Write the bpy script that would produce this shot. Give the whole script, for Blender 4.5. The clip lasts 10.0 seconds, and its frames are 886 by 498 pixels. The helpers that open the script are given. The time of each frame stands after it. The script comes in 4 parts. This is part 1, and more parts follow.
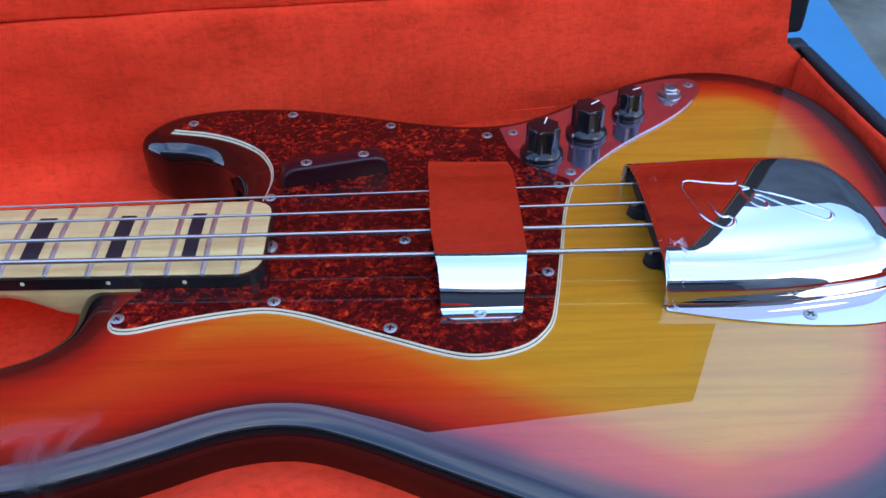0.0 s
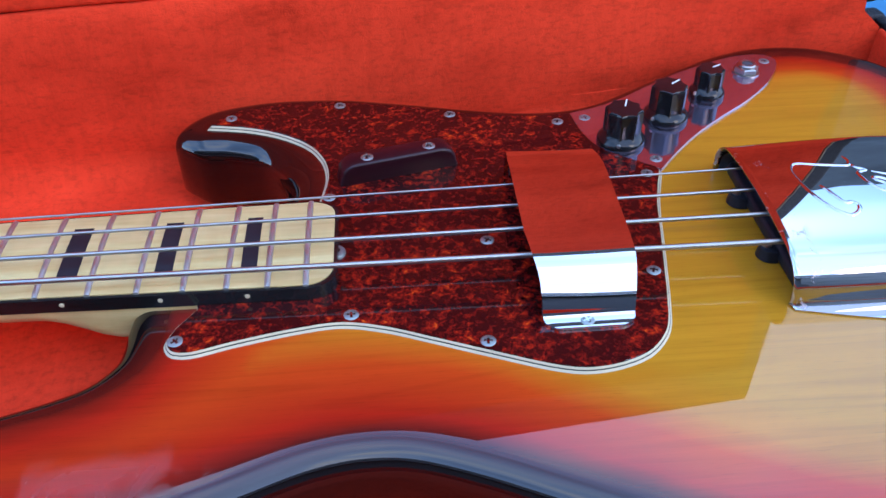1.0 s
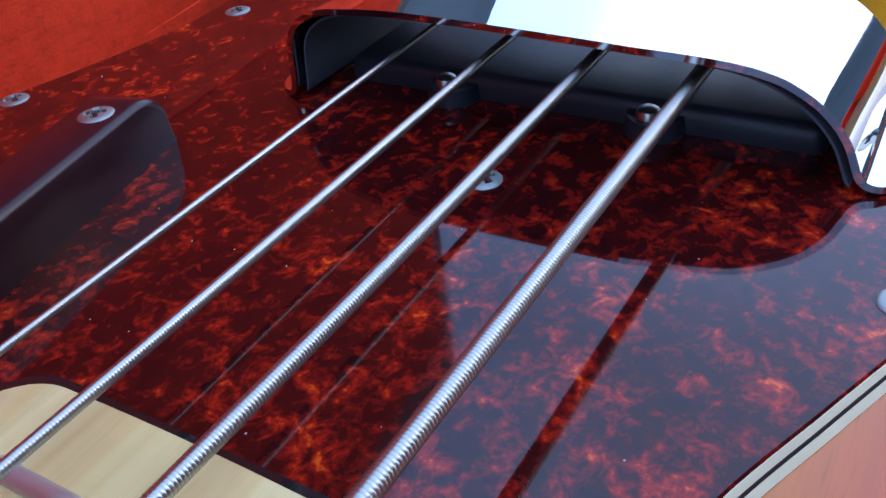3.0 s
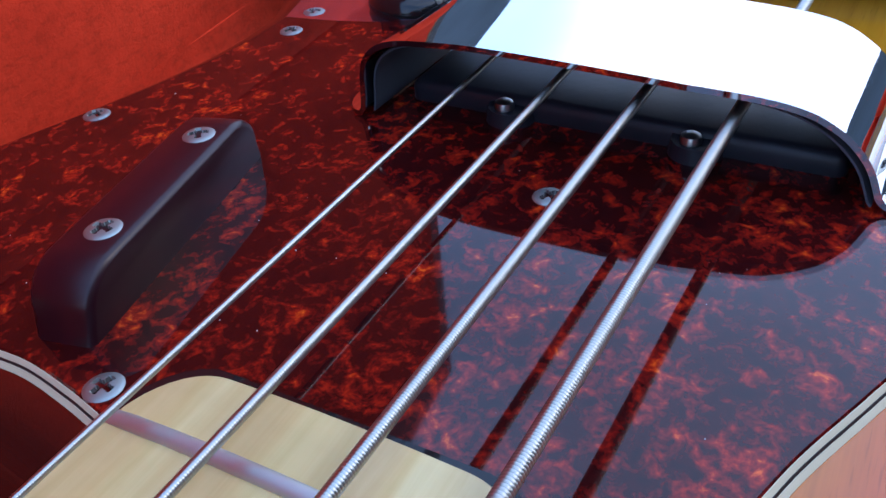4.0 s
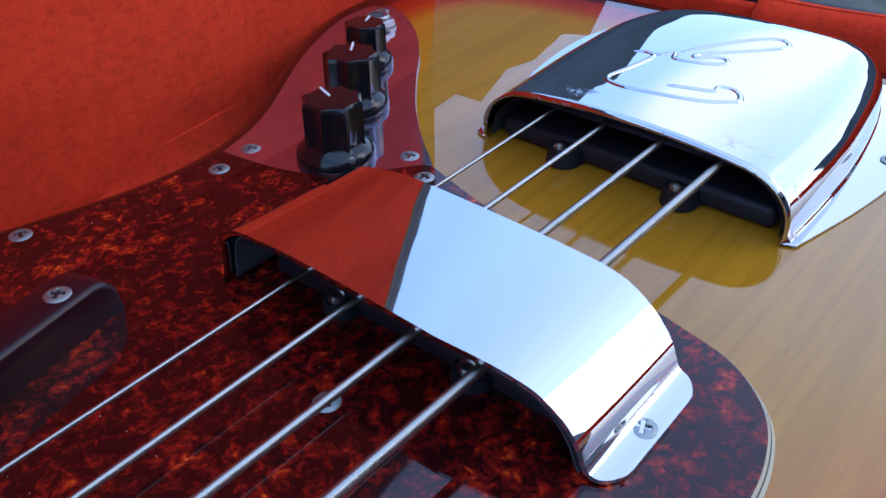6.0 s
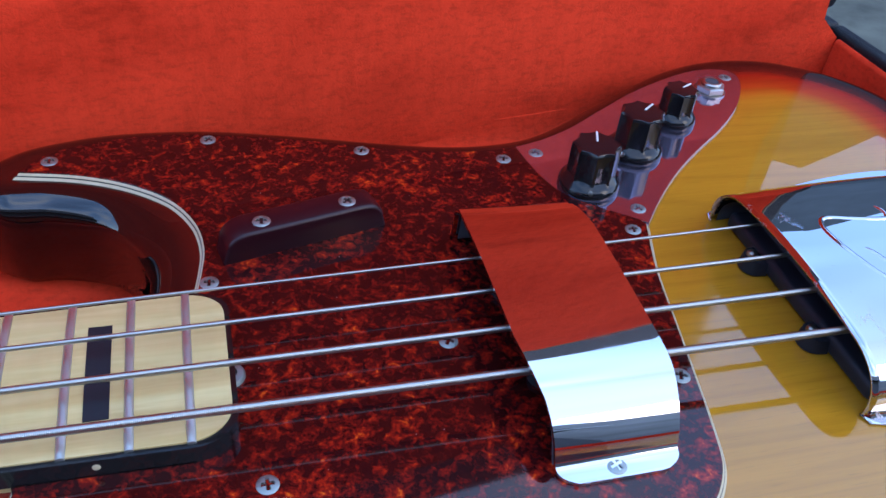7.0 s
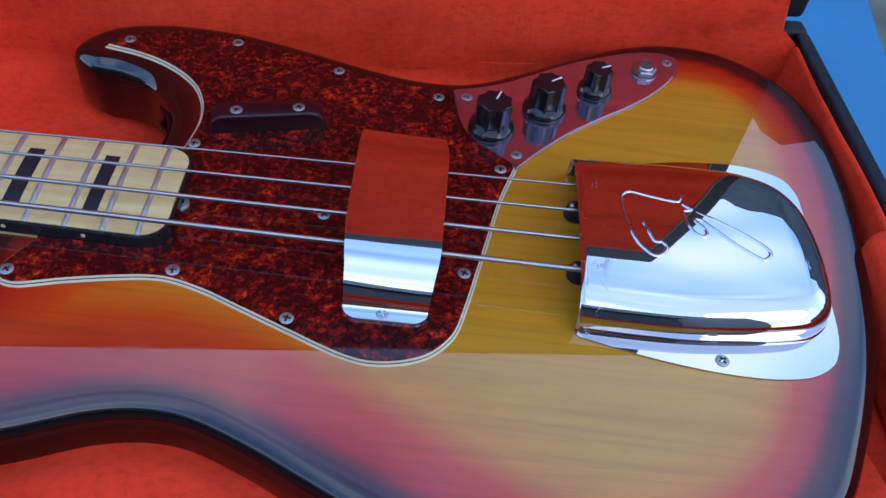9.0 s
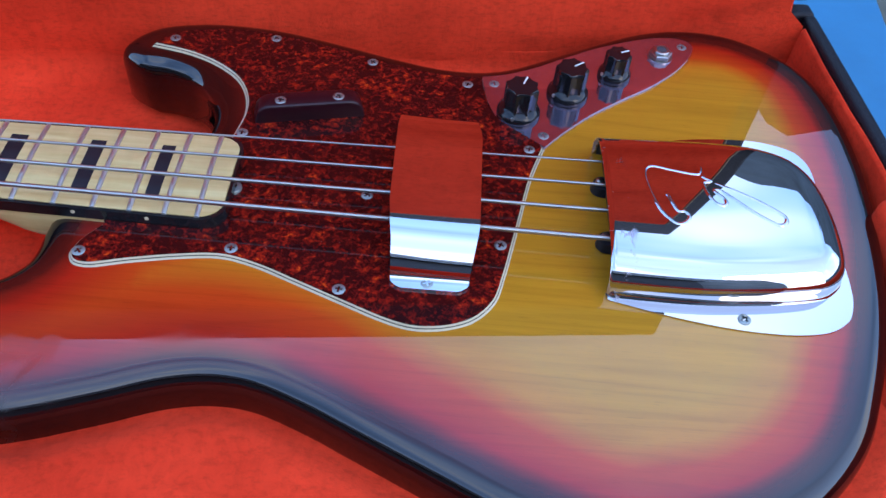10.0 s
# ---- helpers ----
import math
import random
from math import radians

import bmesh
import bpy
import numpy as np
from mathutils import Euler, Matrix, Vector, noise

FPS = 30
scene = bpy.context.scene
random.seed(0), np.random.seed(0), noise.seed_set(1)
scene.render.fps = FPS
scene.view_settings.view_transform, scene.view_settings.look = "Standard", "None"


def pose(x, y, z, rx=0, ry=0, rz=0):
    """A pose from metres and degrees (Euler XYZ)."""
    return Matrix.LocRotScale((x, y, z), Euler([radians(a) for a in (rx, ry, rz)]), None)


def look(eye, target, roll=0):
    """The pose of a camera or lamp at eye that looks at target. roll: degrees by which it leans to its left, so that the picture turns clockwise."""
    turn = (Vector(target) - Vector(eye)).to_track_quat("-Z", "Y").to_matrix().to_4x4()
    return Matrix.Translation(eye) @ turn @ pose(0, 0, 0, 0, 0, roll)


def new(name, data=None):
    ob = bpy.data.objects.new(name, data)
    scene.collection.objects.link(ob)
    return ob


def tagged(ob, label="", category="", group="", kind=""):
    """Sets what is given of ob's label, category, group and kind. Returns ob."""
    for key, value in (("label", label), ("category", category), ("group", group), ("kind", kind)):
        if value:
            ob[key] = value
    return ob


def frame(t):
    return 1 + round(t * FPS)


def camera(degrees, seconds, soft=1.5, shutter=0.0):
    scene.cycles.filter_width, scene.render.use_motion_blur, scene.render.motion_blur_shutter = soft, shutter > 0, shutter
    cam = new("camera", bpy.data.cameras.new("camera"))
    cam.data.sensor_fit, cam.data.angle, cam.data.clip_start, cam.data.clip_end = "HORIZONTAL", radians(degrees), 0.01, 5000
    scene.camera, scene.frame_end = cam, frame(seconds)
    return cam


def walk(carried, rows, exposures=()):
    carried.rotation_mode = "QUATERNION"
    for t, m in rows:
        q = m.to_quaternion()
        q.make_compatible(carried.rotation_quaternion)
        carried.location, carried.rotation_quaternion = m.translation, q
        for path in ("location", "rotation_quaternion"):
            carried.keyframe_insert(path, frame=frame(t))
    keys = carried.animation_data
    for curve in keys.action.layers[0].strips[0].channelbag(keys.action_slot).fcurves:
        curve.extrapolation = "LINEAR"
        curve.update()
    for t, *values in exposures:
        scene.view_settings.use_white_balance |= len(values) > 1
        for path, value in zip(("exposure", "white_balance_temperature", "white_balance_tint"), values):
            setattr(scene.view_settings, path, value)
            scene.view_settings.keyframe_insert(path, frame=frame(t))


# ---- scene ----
from mathutils.bvhtree import BVHTree

cam = camera(54.04, 10.0, 1.5)
PATH = [
    (0, (0.08840, -0.34459, 0.28232), (0.1468, 1.1977, -0.9896), -0.15),
    (0.5, (0.07908, -0.34250, 0.27647), (0.1399, 1.1943, -1.0020), 0.03),
    (0.8, (0.06160, -0.32812, 0.26862), (0.1335, 1.2092, -1.0087), -0.31),
    (1, (0.04160, -0.30345, 0.25433), (0.1418, 1.2300, -1.0257), -1.06),
    (1.2, (0.02763, -0.26771, 0.23638), (0.2695, 1.2518, -1.0413), -1.01),
    (1.5, (0.02943, -0.21474, 0.19451), (0.4703, 1.2596, -1.0830), -0.84),
    (1.7, (0.02119, -0.18226, 0.17126), (0.5812, 1.2446, -1.1134), -1.12),
    (2, (-0.01065, -0.13707, 0.13739), (0.7252, 1.2147, -1.1398), -5.75),
    (2.2, (-0.02483, -0.10902, 0.11283), (0.8944, 1.1586, -1.1314), -6.55),
    (3.3, (-0.02307, -0.05868, 0.07592), (1.3633, 0.8102, -1.0744), -6.44),
    (3.4, (-0.02542, -0.05872, 0.07869), (1.3645, 0.7992, -1.0755), -6.30),
    (3.5, (-0.02727, -0.06039, 0.08531), (1.3552, 0.8059, -1.0716), -7.18),
    (3.8, (-0.03750, -0.05799, 0.09464), (1.3313, 0.8065, -1.0797), -6.24),
    (4, (-0.04382, -0.05244, 0.09137), (1.3259, 0.8109, -1.0827), -5.24),
    (4.5, (-0.03784, -0.05817, 0.09622), (1.3433, 0.8275, -1.0475), -6.24),
    (5, (-0.03567, -0.06141, 0.09482), (1.3661, 0.8034, -1.0397), -5.11),
    (5.5, (-0.02190, -0.06461, 0.09999), (1.3830, 0.7675, -1.0550), -1.76),
    (5.7, (-0.01660, -0.07839, 0.11342), (1.3602, 0.8000, -1.0411), -2.25),
    (6, (-0.00547, -0.10232, 0.13612), (1.2593, 0.9417, -1.0085), -0.40),
    (6.1, (-0.00394, -0.11420, 0.14608), (1.1703, 1.0209, -1.0083), 0.18),
    (6.2, (-0.00237, -0.13136, 0.16012), (1.0650, 1.0944, -1.0053), 0.54),
    (7.3, (0.02120, -0.19333, 0.21352), (0.4416, 1.2372, -1.1195), 8.84),
    (7.5, (0.02985, -0.20682, 0.22533), (0.4336, 1.1889, -1.1491), 10.61),
    (7.7, (0.05475, -0.21721, 0.24020), (0.4110, 1.1667, -1.1590), 12.13),
    (8, (0.09342, -0.22779, 0.25938), (0.2968, 1.1431, -1.1826), 11.14),
    (8.5, (0.12067, -0.25426, 0.29201), (0.2039, 1.0771, -1.1981), 10.06),
    (9, (0.12825, -0.28427, 0.31643), (0.1905, 1.0274, -1.1921), 8.12),
    (9.5, (0.12468, -0.31203, 0.33147), (0.1782, 0.9991, -1.1778), 7.02),
    (10, (0.11328, -0.31441, 0.32891), (0.1593, 0.9980, -1.1795), 6.13),
]
EXPOSURES = [(0, 0.47), (1, 0.60), (1.5, 0.50), (2.2, 0.36), (4, 0.30), (4.5, 0.12), (5.5, 0.0), (6.1, -0.06), (7.3, 0.42), (7.5, 0.42), (8, 0.18), (8.5, -0.02), (9, 0.0), (9.5, 0.14), (10, 0.30)]
walk(cam, [(t, look(eye, target, roll)) for t, eye, target, roll in PATH], EXPOSURES)

# ---- light ----
SUN_ELEVATION, SUN_TURN = 34.0, 133.0
world = bpy.data.worlds.new("sky")
scene.world = world
world.use_nodes = True
sky = world.node_tree.nodes.new("ShaderNodeTexSky")
sky.sky_type, sky.sun_disc = "NISHITA", False
sky.ozone_density, sky.dust_density = 3.0, 0.0
sky.sun_elevation, sky.sun_rotation = radians(SUN_ELEVATION), radians(SUN_TURN)
background = world.node_tree.nodes["Background"]
background.inputs["Strength"].default_value = 0.45
sky_nodes, sky_links = world.node_tree.nodes, world.node_tree.links
direction = sky_nodes.new("ShaderNodeTexCoord")
cloud = sky_nodes.new("ShaderNodeTexNoise")
cloud.inputs["Scale"].default_value, cloud.inputs["Detail"].default_value, cloud.inputs["Distortion"].default_value = 2.2, 2.0, 0.4
sky_links.new(direction.outputs["Generated"], cloud.inputs["Vector"])
cover = sky_nodes.new("ShaderNodeMapRange")
cover.inputs["From Min"].default_value, cover.inputs["From Max"].default_value = 0.37, 0.66
cover.inputs["To Min"].default_value, cover.inputs["To Max"].default_value = 0.25, 1.0
sky_links.new(cloud.outputs["Fac"], cover.inputs["Value"])
wisp = sky_nodes.new("ShaderNodeTexNoise")
wisp.inputs["Scale"].default_value, wisp.inputs["Detail"].default_value, wisp.inputs["Distortion"].default_value = 2.2, 2.0, 0.5
sky_links.new(direction.outputs["Generated"], wisp.inputs["Vector"])
lit = sky_nodes.new("ShaderNodeValToRGB")
lit.color_ramp.elements[0].position, lit.color_ramp.elements[0].color = 0.52, (1.9, 3.25, 5.9, 1)
lit.color_ramp.elements[1].position, lit.color_ramp.elements[1].color = 0.72, (3.5, 3.95, 4.9, 1)
height = sky_nodes.new("ShaderNodeSeparateXYZ")
sky_links.new(direction.outputs["Generated"], height.inputs[0])
low = sky_nodes.new("ShaderNodeMapRange")
for name, v in (("From Min", 0.66), ("From Max", 0.36), ("To Min", 0.0), ("To Max", 0.05)):
    low.inputs[name].default_value = v
sky_links.new(height.outputs[2], low.inputs["Value"])
paler = sky_nodes.new("ShaderNodeMath")
sky_links.new(wisp.outputs["Fac"], paler.inputs[0])
sky_links.new(low.outputs["Result"], paler.inputs[1])
sky_links.new(paler.outputs[0], lit.inputs["Fac"])
veil = sky_nodes.new("ShaderNodeMix")
veil.data_type = "RGBA"
sky_links.new(lit.outputs["Color"], veil.inputs[7])
sky_links.new(cover.outputs["Result"], veil.inputs[0])
sky_links.new(sky.outputs["Color"], veil.inputs[6])
tint = sky_nodes.new("ShaderNodeMix")
tint.data_type, tint.blend_type = "RGBA", "MULTIPLY"
tint.inputs[0].default_value, tint.inputs[7].default_value = 1.0, (0.92, 1.0, 1.12, 1)
sky_links.new(veil.outputs[2], tint.inputs[6])
# the bright part of the cloud round the hidden sun
towards = sky_nodes.new("ShaderNodeVectorMath")
towards.operation = "DOT_PRODUCT"
towards.inputs[1].default_value = Vector((3.1, -2.9, 2.9)).normalized()
sky_links.new(direction.outputs["Generated"], towards.inputs[0])
glow = sky_nodes.new("ShaderNodeMapRange")
glow.interpolation_type = "SMOOTHSTEP"
glow.inputs["From Min"].default_value, glow.inputs["From Max"].default_value = 0.25, 1.0
sky_links.new(towards.outputs["Value"], glow.inputs["Value"])
bright = sky_nodes.new("ShaderNodeMix")
bright.data_type, bright.blend_type = "RGBA", "ADD"
bright.inputs[7].default_value = (1.05, 0.86, 0.64, 1)
sky_links.new(glow.outputs["Result"], bright.inputs[0])
sky_links.new(tint.outputs[2], bright.inputs[6])
sky_links.new(bright.outputs[2], background.inputs["Color"])
sun = new("sun", bpy.data.lights.new("sun", "SUN"))
sun.data.energy, sun.data.angle, sun.data.color = 0.5, radians(25), (1.0, 0.81, 0.58)
sun.matrix_world = look((3.1, -2.9, 2.9), (0, 0, 0))


# ---- materials ----
def material(name, colour=(0.5, 0.5, 0.5), rough=0.5, metal=0.0, coat=0.0, coat_rough=0.03, ior=1.5, sheen=0.0):
    m = bpy.data.materials.new(name)
    m.use_nodes = True
    b = m.node_tree.nodes["Principled BSDF"]
    b.inputs["Base Color"].default_value = (*colour, 1)
    b.inputs["Roughness"].default_value = rough
    b.inputs["Metallic"].default_value = metal
    b.inputs["Coat Weight"].default_value = coat
    b.inputs["Coat Roughness"].default_value = coat_rough
    b.inputs["IOR"].default_value = ior
    b.inputs["Sheen Weight"].default_value = sheen
    return m, b, m.node_tree.nodes, m.node_tree.links


def coords(nodes, links, scale=(1, 1, 1)):
    tc, mp = nodes.new("ShaderNodeTexCoord"), nodes.new("ShaderNodeMapping")
    mp.inputs["Scale"].default_value = scale
    links.new(tc.outputs["Object"], mp.inputs["Vector"])
    return mp.outputs["Vector"]


def noise_tex(nodes, links, vector, scale, detail=4.0, rough=0.55, warp=0.0):
    n = nodes.new("ShaderNodeTexNoise")
    n.inputs["Scale"].default_value, n.inputs["Detail"].default_value = scale, detail
    n.inputs["Roughness"].default_value, n.inputs["Distortion"].default_value = rough, warp
    links.new(vector, n.inputs["Vector"])
    return n.outputs["Fac"]


def ramp(nodes, links, fac, stops):
    r = nodes.new("ShaderNodeValToRGB")
    while len(r.color_ramp.elements) < len(stops):
        r.color_ramp.elements.new(0.5)
    for e, (p, c) in zip(r.color_ramp.elements, stops):
        e.position, e.color = p, (*c, 1)
    links.new(fac, r.inputs["Fac"])
    return r.outputs["Color"]


def grey(v):
    return (v, v, v)


def mixed(nodes, links, a, b, fac, mode="MIX"):
    m = nodes.new("ShaderNodeMix")
    m.data_type, m.blend_type = "RGBA", mode
    for socket, value in ((m.inputs[0], fac), (m.inputs[6], a), (m.inputs[7], b)):
        if isinstance(value, (int, float)):
            socket.default_value = value
        elif isinstance(value, tuple):
            socket.default_value = (*value, 1)
        else:
            links.new(value, socket)
    return m.outputs[2]


def bumped(nodes, links, bsdf, height, strength=0.2, distance=0.001, coat=False):
    b = nodes.new("ShaderNodeBump")
    b.inputs["Strength"].default_value, b.inputs["Distance"].default_value = strength, distance
    links.new(height, b.inputs["Height"])
    links.new(b.outputs["Normal"], bsdf.inputs["Coat Normal" if coat else "Normal"])


def maths(nodes, links, op, a, b=None, c=None):
    m = nodes.new("ShaderNodeMath")
    m.operation = op
    for socket, value in zip(m.inputs, (a, b, c)):
        if isinstance(value, (int, float)):
            socket.default_value = value
        elif value is not None:
            links.new(value, socket)
    return m.outputs[0]


def between(nodes, links, value, a, b, lo=0.0, hi=1.0):
    """lo up to a, hi from b on, and an even slope from one to the other."""
    r = nodes.new("ShaderNodeMapRange")
    for name, v in (("From Min", a), ("From Max", b), ("To Min", lo), ("To Max", hi)):
        r.inputs[name].default_value = v
    links.new(value, r.inputs["Value"])
    return r.outputs["Result"]


def sunburst_material():
    """Three-colour burst over ash: the mesh carries the distance from the body's edge, in metres. The red ring is sprayed wider towards the horns and narrower towards the tail, the black one thinner at the lower waist."""
    m, b, n, l = material("sunburst_lacquer", rough=0.35, coat=1.0, coat_rough=0.006)
    b.inputs["Coat IOR"].default_value = 1.64
    b.inputs["Specular IOR Level"].default_value = 0.0
    at = n.new("ShaderNodeAttribute")
    at.attribute_name = "from_edge"
    xyz = n.new("ShaderNodeSeparateXYZ")
    l.new(coords(n, l), xyz.inputs[0])
    wob = noise_tex(n, l, coords(n, l), 14.0, 2.0)
    edge = maths(n, l, "MULTIPLY_ADD", wob, 0.005, at.outputs["Fac"])
    waist = maths(n, l, "MULTIPLY", between(n, l, xyz.outputs[0], 0.17, 0.05), between(n, l, xyz.outputs[1], -0.05, -0.09))
    edge = maths(n, l, "ADD", edge, maths(n, l, "MULTIPLY_ADD", waist, 0.006, 0.0025))
    past = maths(n, l, "MAXIMUM", maths(n, l, "SUBTRACT", edge, 0.026), 0.0)
    narrow = maths(n, l, "ADD", between(n, l, xyz.outputs[0], 0.08, 0.25, 0.0, 0.75), between(n, l, xyz.outputs[0], -0.07, 0.04, -0.38, 0.0))
    edge = maths(n, l, "MULTIPLY_ADD", past, narrow, edge)
    burst = ramp(n, l, maths(n, l, "DIVIDE", edge, 0.1), [(0.0, (0.004, 0.003, 0.003)), (0.16, (0.006, 0.003, 0.003)), (0.235, (0.07, 0.006, 0.004)), (0.325, (0.34, 0.013, 0.005)),
                                                         (0.53, (0.45, 0.044, 0.006)), (0.73, (0.45, 0.163, 0.011)), (1.0, (0.43, 0.190, 0.013))])
    v = coords(n, l, (3.0, 60.0, 60.0))
    grain = ramp(n, l, noise_tex(n, l, v, 3.2, 6.0, 0.6, 0.6), [(0.3, grey(0.87)), (0.62, grey(1.04))])
    fine = ramp(n, l, noise_tex(n, l, coords(n, l, (12.0, 400.0, 400.0)), 4.0, 4.0, 0.6), [(0.25, grey(0.86)), (0.6, grey(1.03))])
    growth = maths(n, l, "SINE", maths(n, l, "MULTIPLY", noise_tex(n, l, coords(n, l, (0.5, 9.0, 9.0)), 2.6, 2.0, 0.5, 0.2), 80.0))
    rings_seen = ramp(n, l, maths(n, l, "MULTIPLY_ADD", growth, 0.5, 0.5), [(0.02, grey(0.68)), (0.20, grey(0.97)), (0.7, grey(1.03))])
    pores = ramp(n, l, noise_tex(n, l, coords(n, l, (26.0, 520.0, 520.0)), 3.0, 2.0, 0.6), [(0.28, grey(0.62)), (0.38, grey(1.0))])
    c = mixed(n, l, mixed(n, l, burst, grain, 0.75, "MULTIPLY"), fine, 0.6, "MULTIPLY")
    c = mixed(n, l, mixed(n, l, c, rings_seen, 0.28, "MULTIPLY"), pores, 0.55, "MULTIPLY")
    l.new(c, b.inputs["Base Color"])
    haze = ramp(n, l, noise_tex(n, l, coords(n, l), 9.0, 5.0, 0.6, 0.8), [(0.58, grey(0.006)), (0.70, grey(0.09))])
    spot = maths(n, l, "MULTIPLY", between(n, l, xyz.outputs[0], -0.018, -0.045), between(n, l, xyz.outputs[1], -0.094, -0.112))
    wisps = between(n, l, noise_tex(n, l, coords(n, l, (1.0, 0.45, 1.0)), 48.0, 4.0, 0.6, 1.2), 0.44, 0.66)
    l.new(mixed(n, l, haze, grey(0.34), maths(n, l, "MULTIPLY", spot, wisps)), b.inputs["Coat Roughness"])
    bumped(n, l, b, noise_tex(n, l, coords(n, l), 18.0, 1.0), 0.008, 0.0004, coat=True)
    return m


def tortoise_material():
    """Red and orange flakes sunk in a near-black red."""
    m, b, n, l = material("tortoiseshell_plastic", rough=0.06, ior=1.47)
    v = coords(n, l)
    zone = noise_tex(n, l, v, 60.0, 2.0, 0.5)
    fleck = noise_tex(n, l, v, 270.0, 5.0, 0.62, 0.5)
    fine = noise_tex(n, l, v, 760.0, 3.0, 0.6, 0.4)
    k = maths(n, l, "MULTIPLY_ADD", zone, 0.30, fleck)
    k = maths(n, l, "MULTIPLY_ADD", fine, 0.34, k)
    c = ramp(n, l, maths(n, l, "MULTIPLY", k, 1 / 1.64), [(0.39, (0.013, 0.002, 0.003)), (0.485, (0.036, 0.003, 0.003)), (0.54, (0.11, 0.005, 0.004)), (0.60, (0.29, 0.013, 0.005)), (0.67, (0.70, 0.105, 0.010))])
    l.new(c, b.inputs["Base Color"])
    l.new(ramp(n, l, noise_tex(n, l, v, 30.0, 3.0), [(0.4, grey(0.025)), (0.75, grey(0.07))]), b.inputs["Roughness"])
    return m


def plush_material(name, deep, bright):
    m, b, n, l = material(name, rough=0.95, sheen=0.15)
    b.inputs["Sheen Roughness"].default_value = 0.45
    b.inputs["Specular IOR Level"].default_value = 0.08
    b.inputs["Sheen Tint"].default_value = (1.0, 0.22, 0.12, 1)
    v = coords(n, l)
    broad = noise_tex(n, l, coords(n, l, (1.0, 2.0, 2.0)), 8.0, 4.0, 0.55)
    nap = noise_tex(n, l, coords(n, l, (1.0, 1.5, 2.2)), 170.0, 4.0, 0.7)
    rubbed = ramp(n, l, noise_tex(n, l, coords(n, l, (1.0, 2.2, 2.2)), 15.0, 6.0, 0.7), [(0.33, grey(0.62)), (0.43, grey(0.97)), (0.75, grey(1.03))])
    c = mixed(n, l, ramp(n, l, broad, [(0.34, deep), (0.62, bright)]), ramp(n, l, nap, [(0.30, grey(0.72)), (0.50, grey(1.0)), (0.8, grey(1.08))]), 0.75, "MULTIPLY")
    brushed = ramp(n, l, noise_tex(n, l, coords(n, l, (150.0, 80.0, 40.0)), 1.0, 4.0, 0.65, 1.2), [(0.30, grey(0.84)), (0.5, grey(1.0)), (0.72, grey(1.08))])
    c = mixed(n, l, mixed(n, l, c, rubbed, 0.6, "MULTIPLY"), brushed, 0.7, "MULTIPLY")
    l.new(c, b.inputs["Base Color"])
    pile = noise_tex(n, l, v, 900.0, 3.0, 0.7)
    s = n.new("ShaderNodeMath")
    s.operation = "MULTIPLY_ADD"
    l.new(nap, s.inputs[0])
    s.inputs[1].default_value = 1.4
    l.new(pile, s.inputs[2])
    bumped(n, l, b, s.outputs[0], 0.32, 0.0012)
    return m


def chrome_material(name, low, high, tint=(0.86, 0.87, 0.88), metal=1.0):
    m, b, n, l = material(name, tint, low, metal)
    v = coords(n, l)
    l.new(ramp(n, l, noise_tex(n, l, v, 45.0, 5.0, 0.65, 0.6), [(0.45, grey(low)), (0.8, grey(high))]), b.inputs["Roughness"])
    bumped(n, l, b, noise_tex(n, l, v, 34.0, 2.0), 0.07, 0.0006)
    return m


def worn_chrome_material():
    """Bright plating, pitted in patches along the mouth of the cover."""
    m, b, n, l = material("worn_chrome", rough=0.02, metal=1.0)
    v = coords(n, l)
    pit = ramp(n, l, noise_tex(n, l, v, 60.0, 6.0, 0.72), [(0.54, grey(0.0)), (0.57, grey(1.0))])
    sx = n.new("ShaderNodeSeparateXYZ")
    l.new(v, sx.inputs[0])
    near = n.new("ShaderNodeMapRange")
    near.inputs["From Min"].default_value, near.inputs["From Max"].default_value = 0.218, 0.211
    l.new(sx.outputs[0], near.inputs["Value"])
    mask = mixed(n, l, pit, near.outputs["Result"], 1.0, "MULTIPLY")
    l.new(mixed(n, l, (0.54, 0.53, 0.54), (0.48, 0.44, 0.49), mask), b.inputs["Base Color"])
    haze = ramp(n, l, noise_tex(n, l, v, 45.0, 5.0, 0.65, 0.6), [(0.45, grey(0.012)), (0.8, grey(0.035))])
    l.new(mixed(n, l, haze, grey(0.45), mask), b.inputs["Roughness"])
    bumped(n, l, b, noise_tex(n, l, v, 60.0, 2.0), 0.05, 0.0003)
    return m


def wood_material(name, a, c, coat=0.8):
    m, b, n, l = material(name, rough=0.4, coat=coat, coat_rough=0.06)
    g = noise_tex(n, l, coords(n, l, (5.0, 70.0, 70.0)), 3.5, 6.0, 0.6, 0.5)
    s = noise_tex(n, l, coords(n, l, (40.0, 12.0, 12.0)), 2.0, 3.0)
    k = mixed(n, l, ramp(n, l, g, [(0.3, a), (0.68, c)]), ramp(n, l, s, [(0.35, grey(0.88)), (0.65, grey(1.05))]), 0.7, "MULTIPLY")
    l.new(k, b.inputs["Base Color"])
    return m


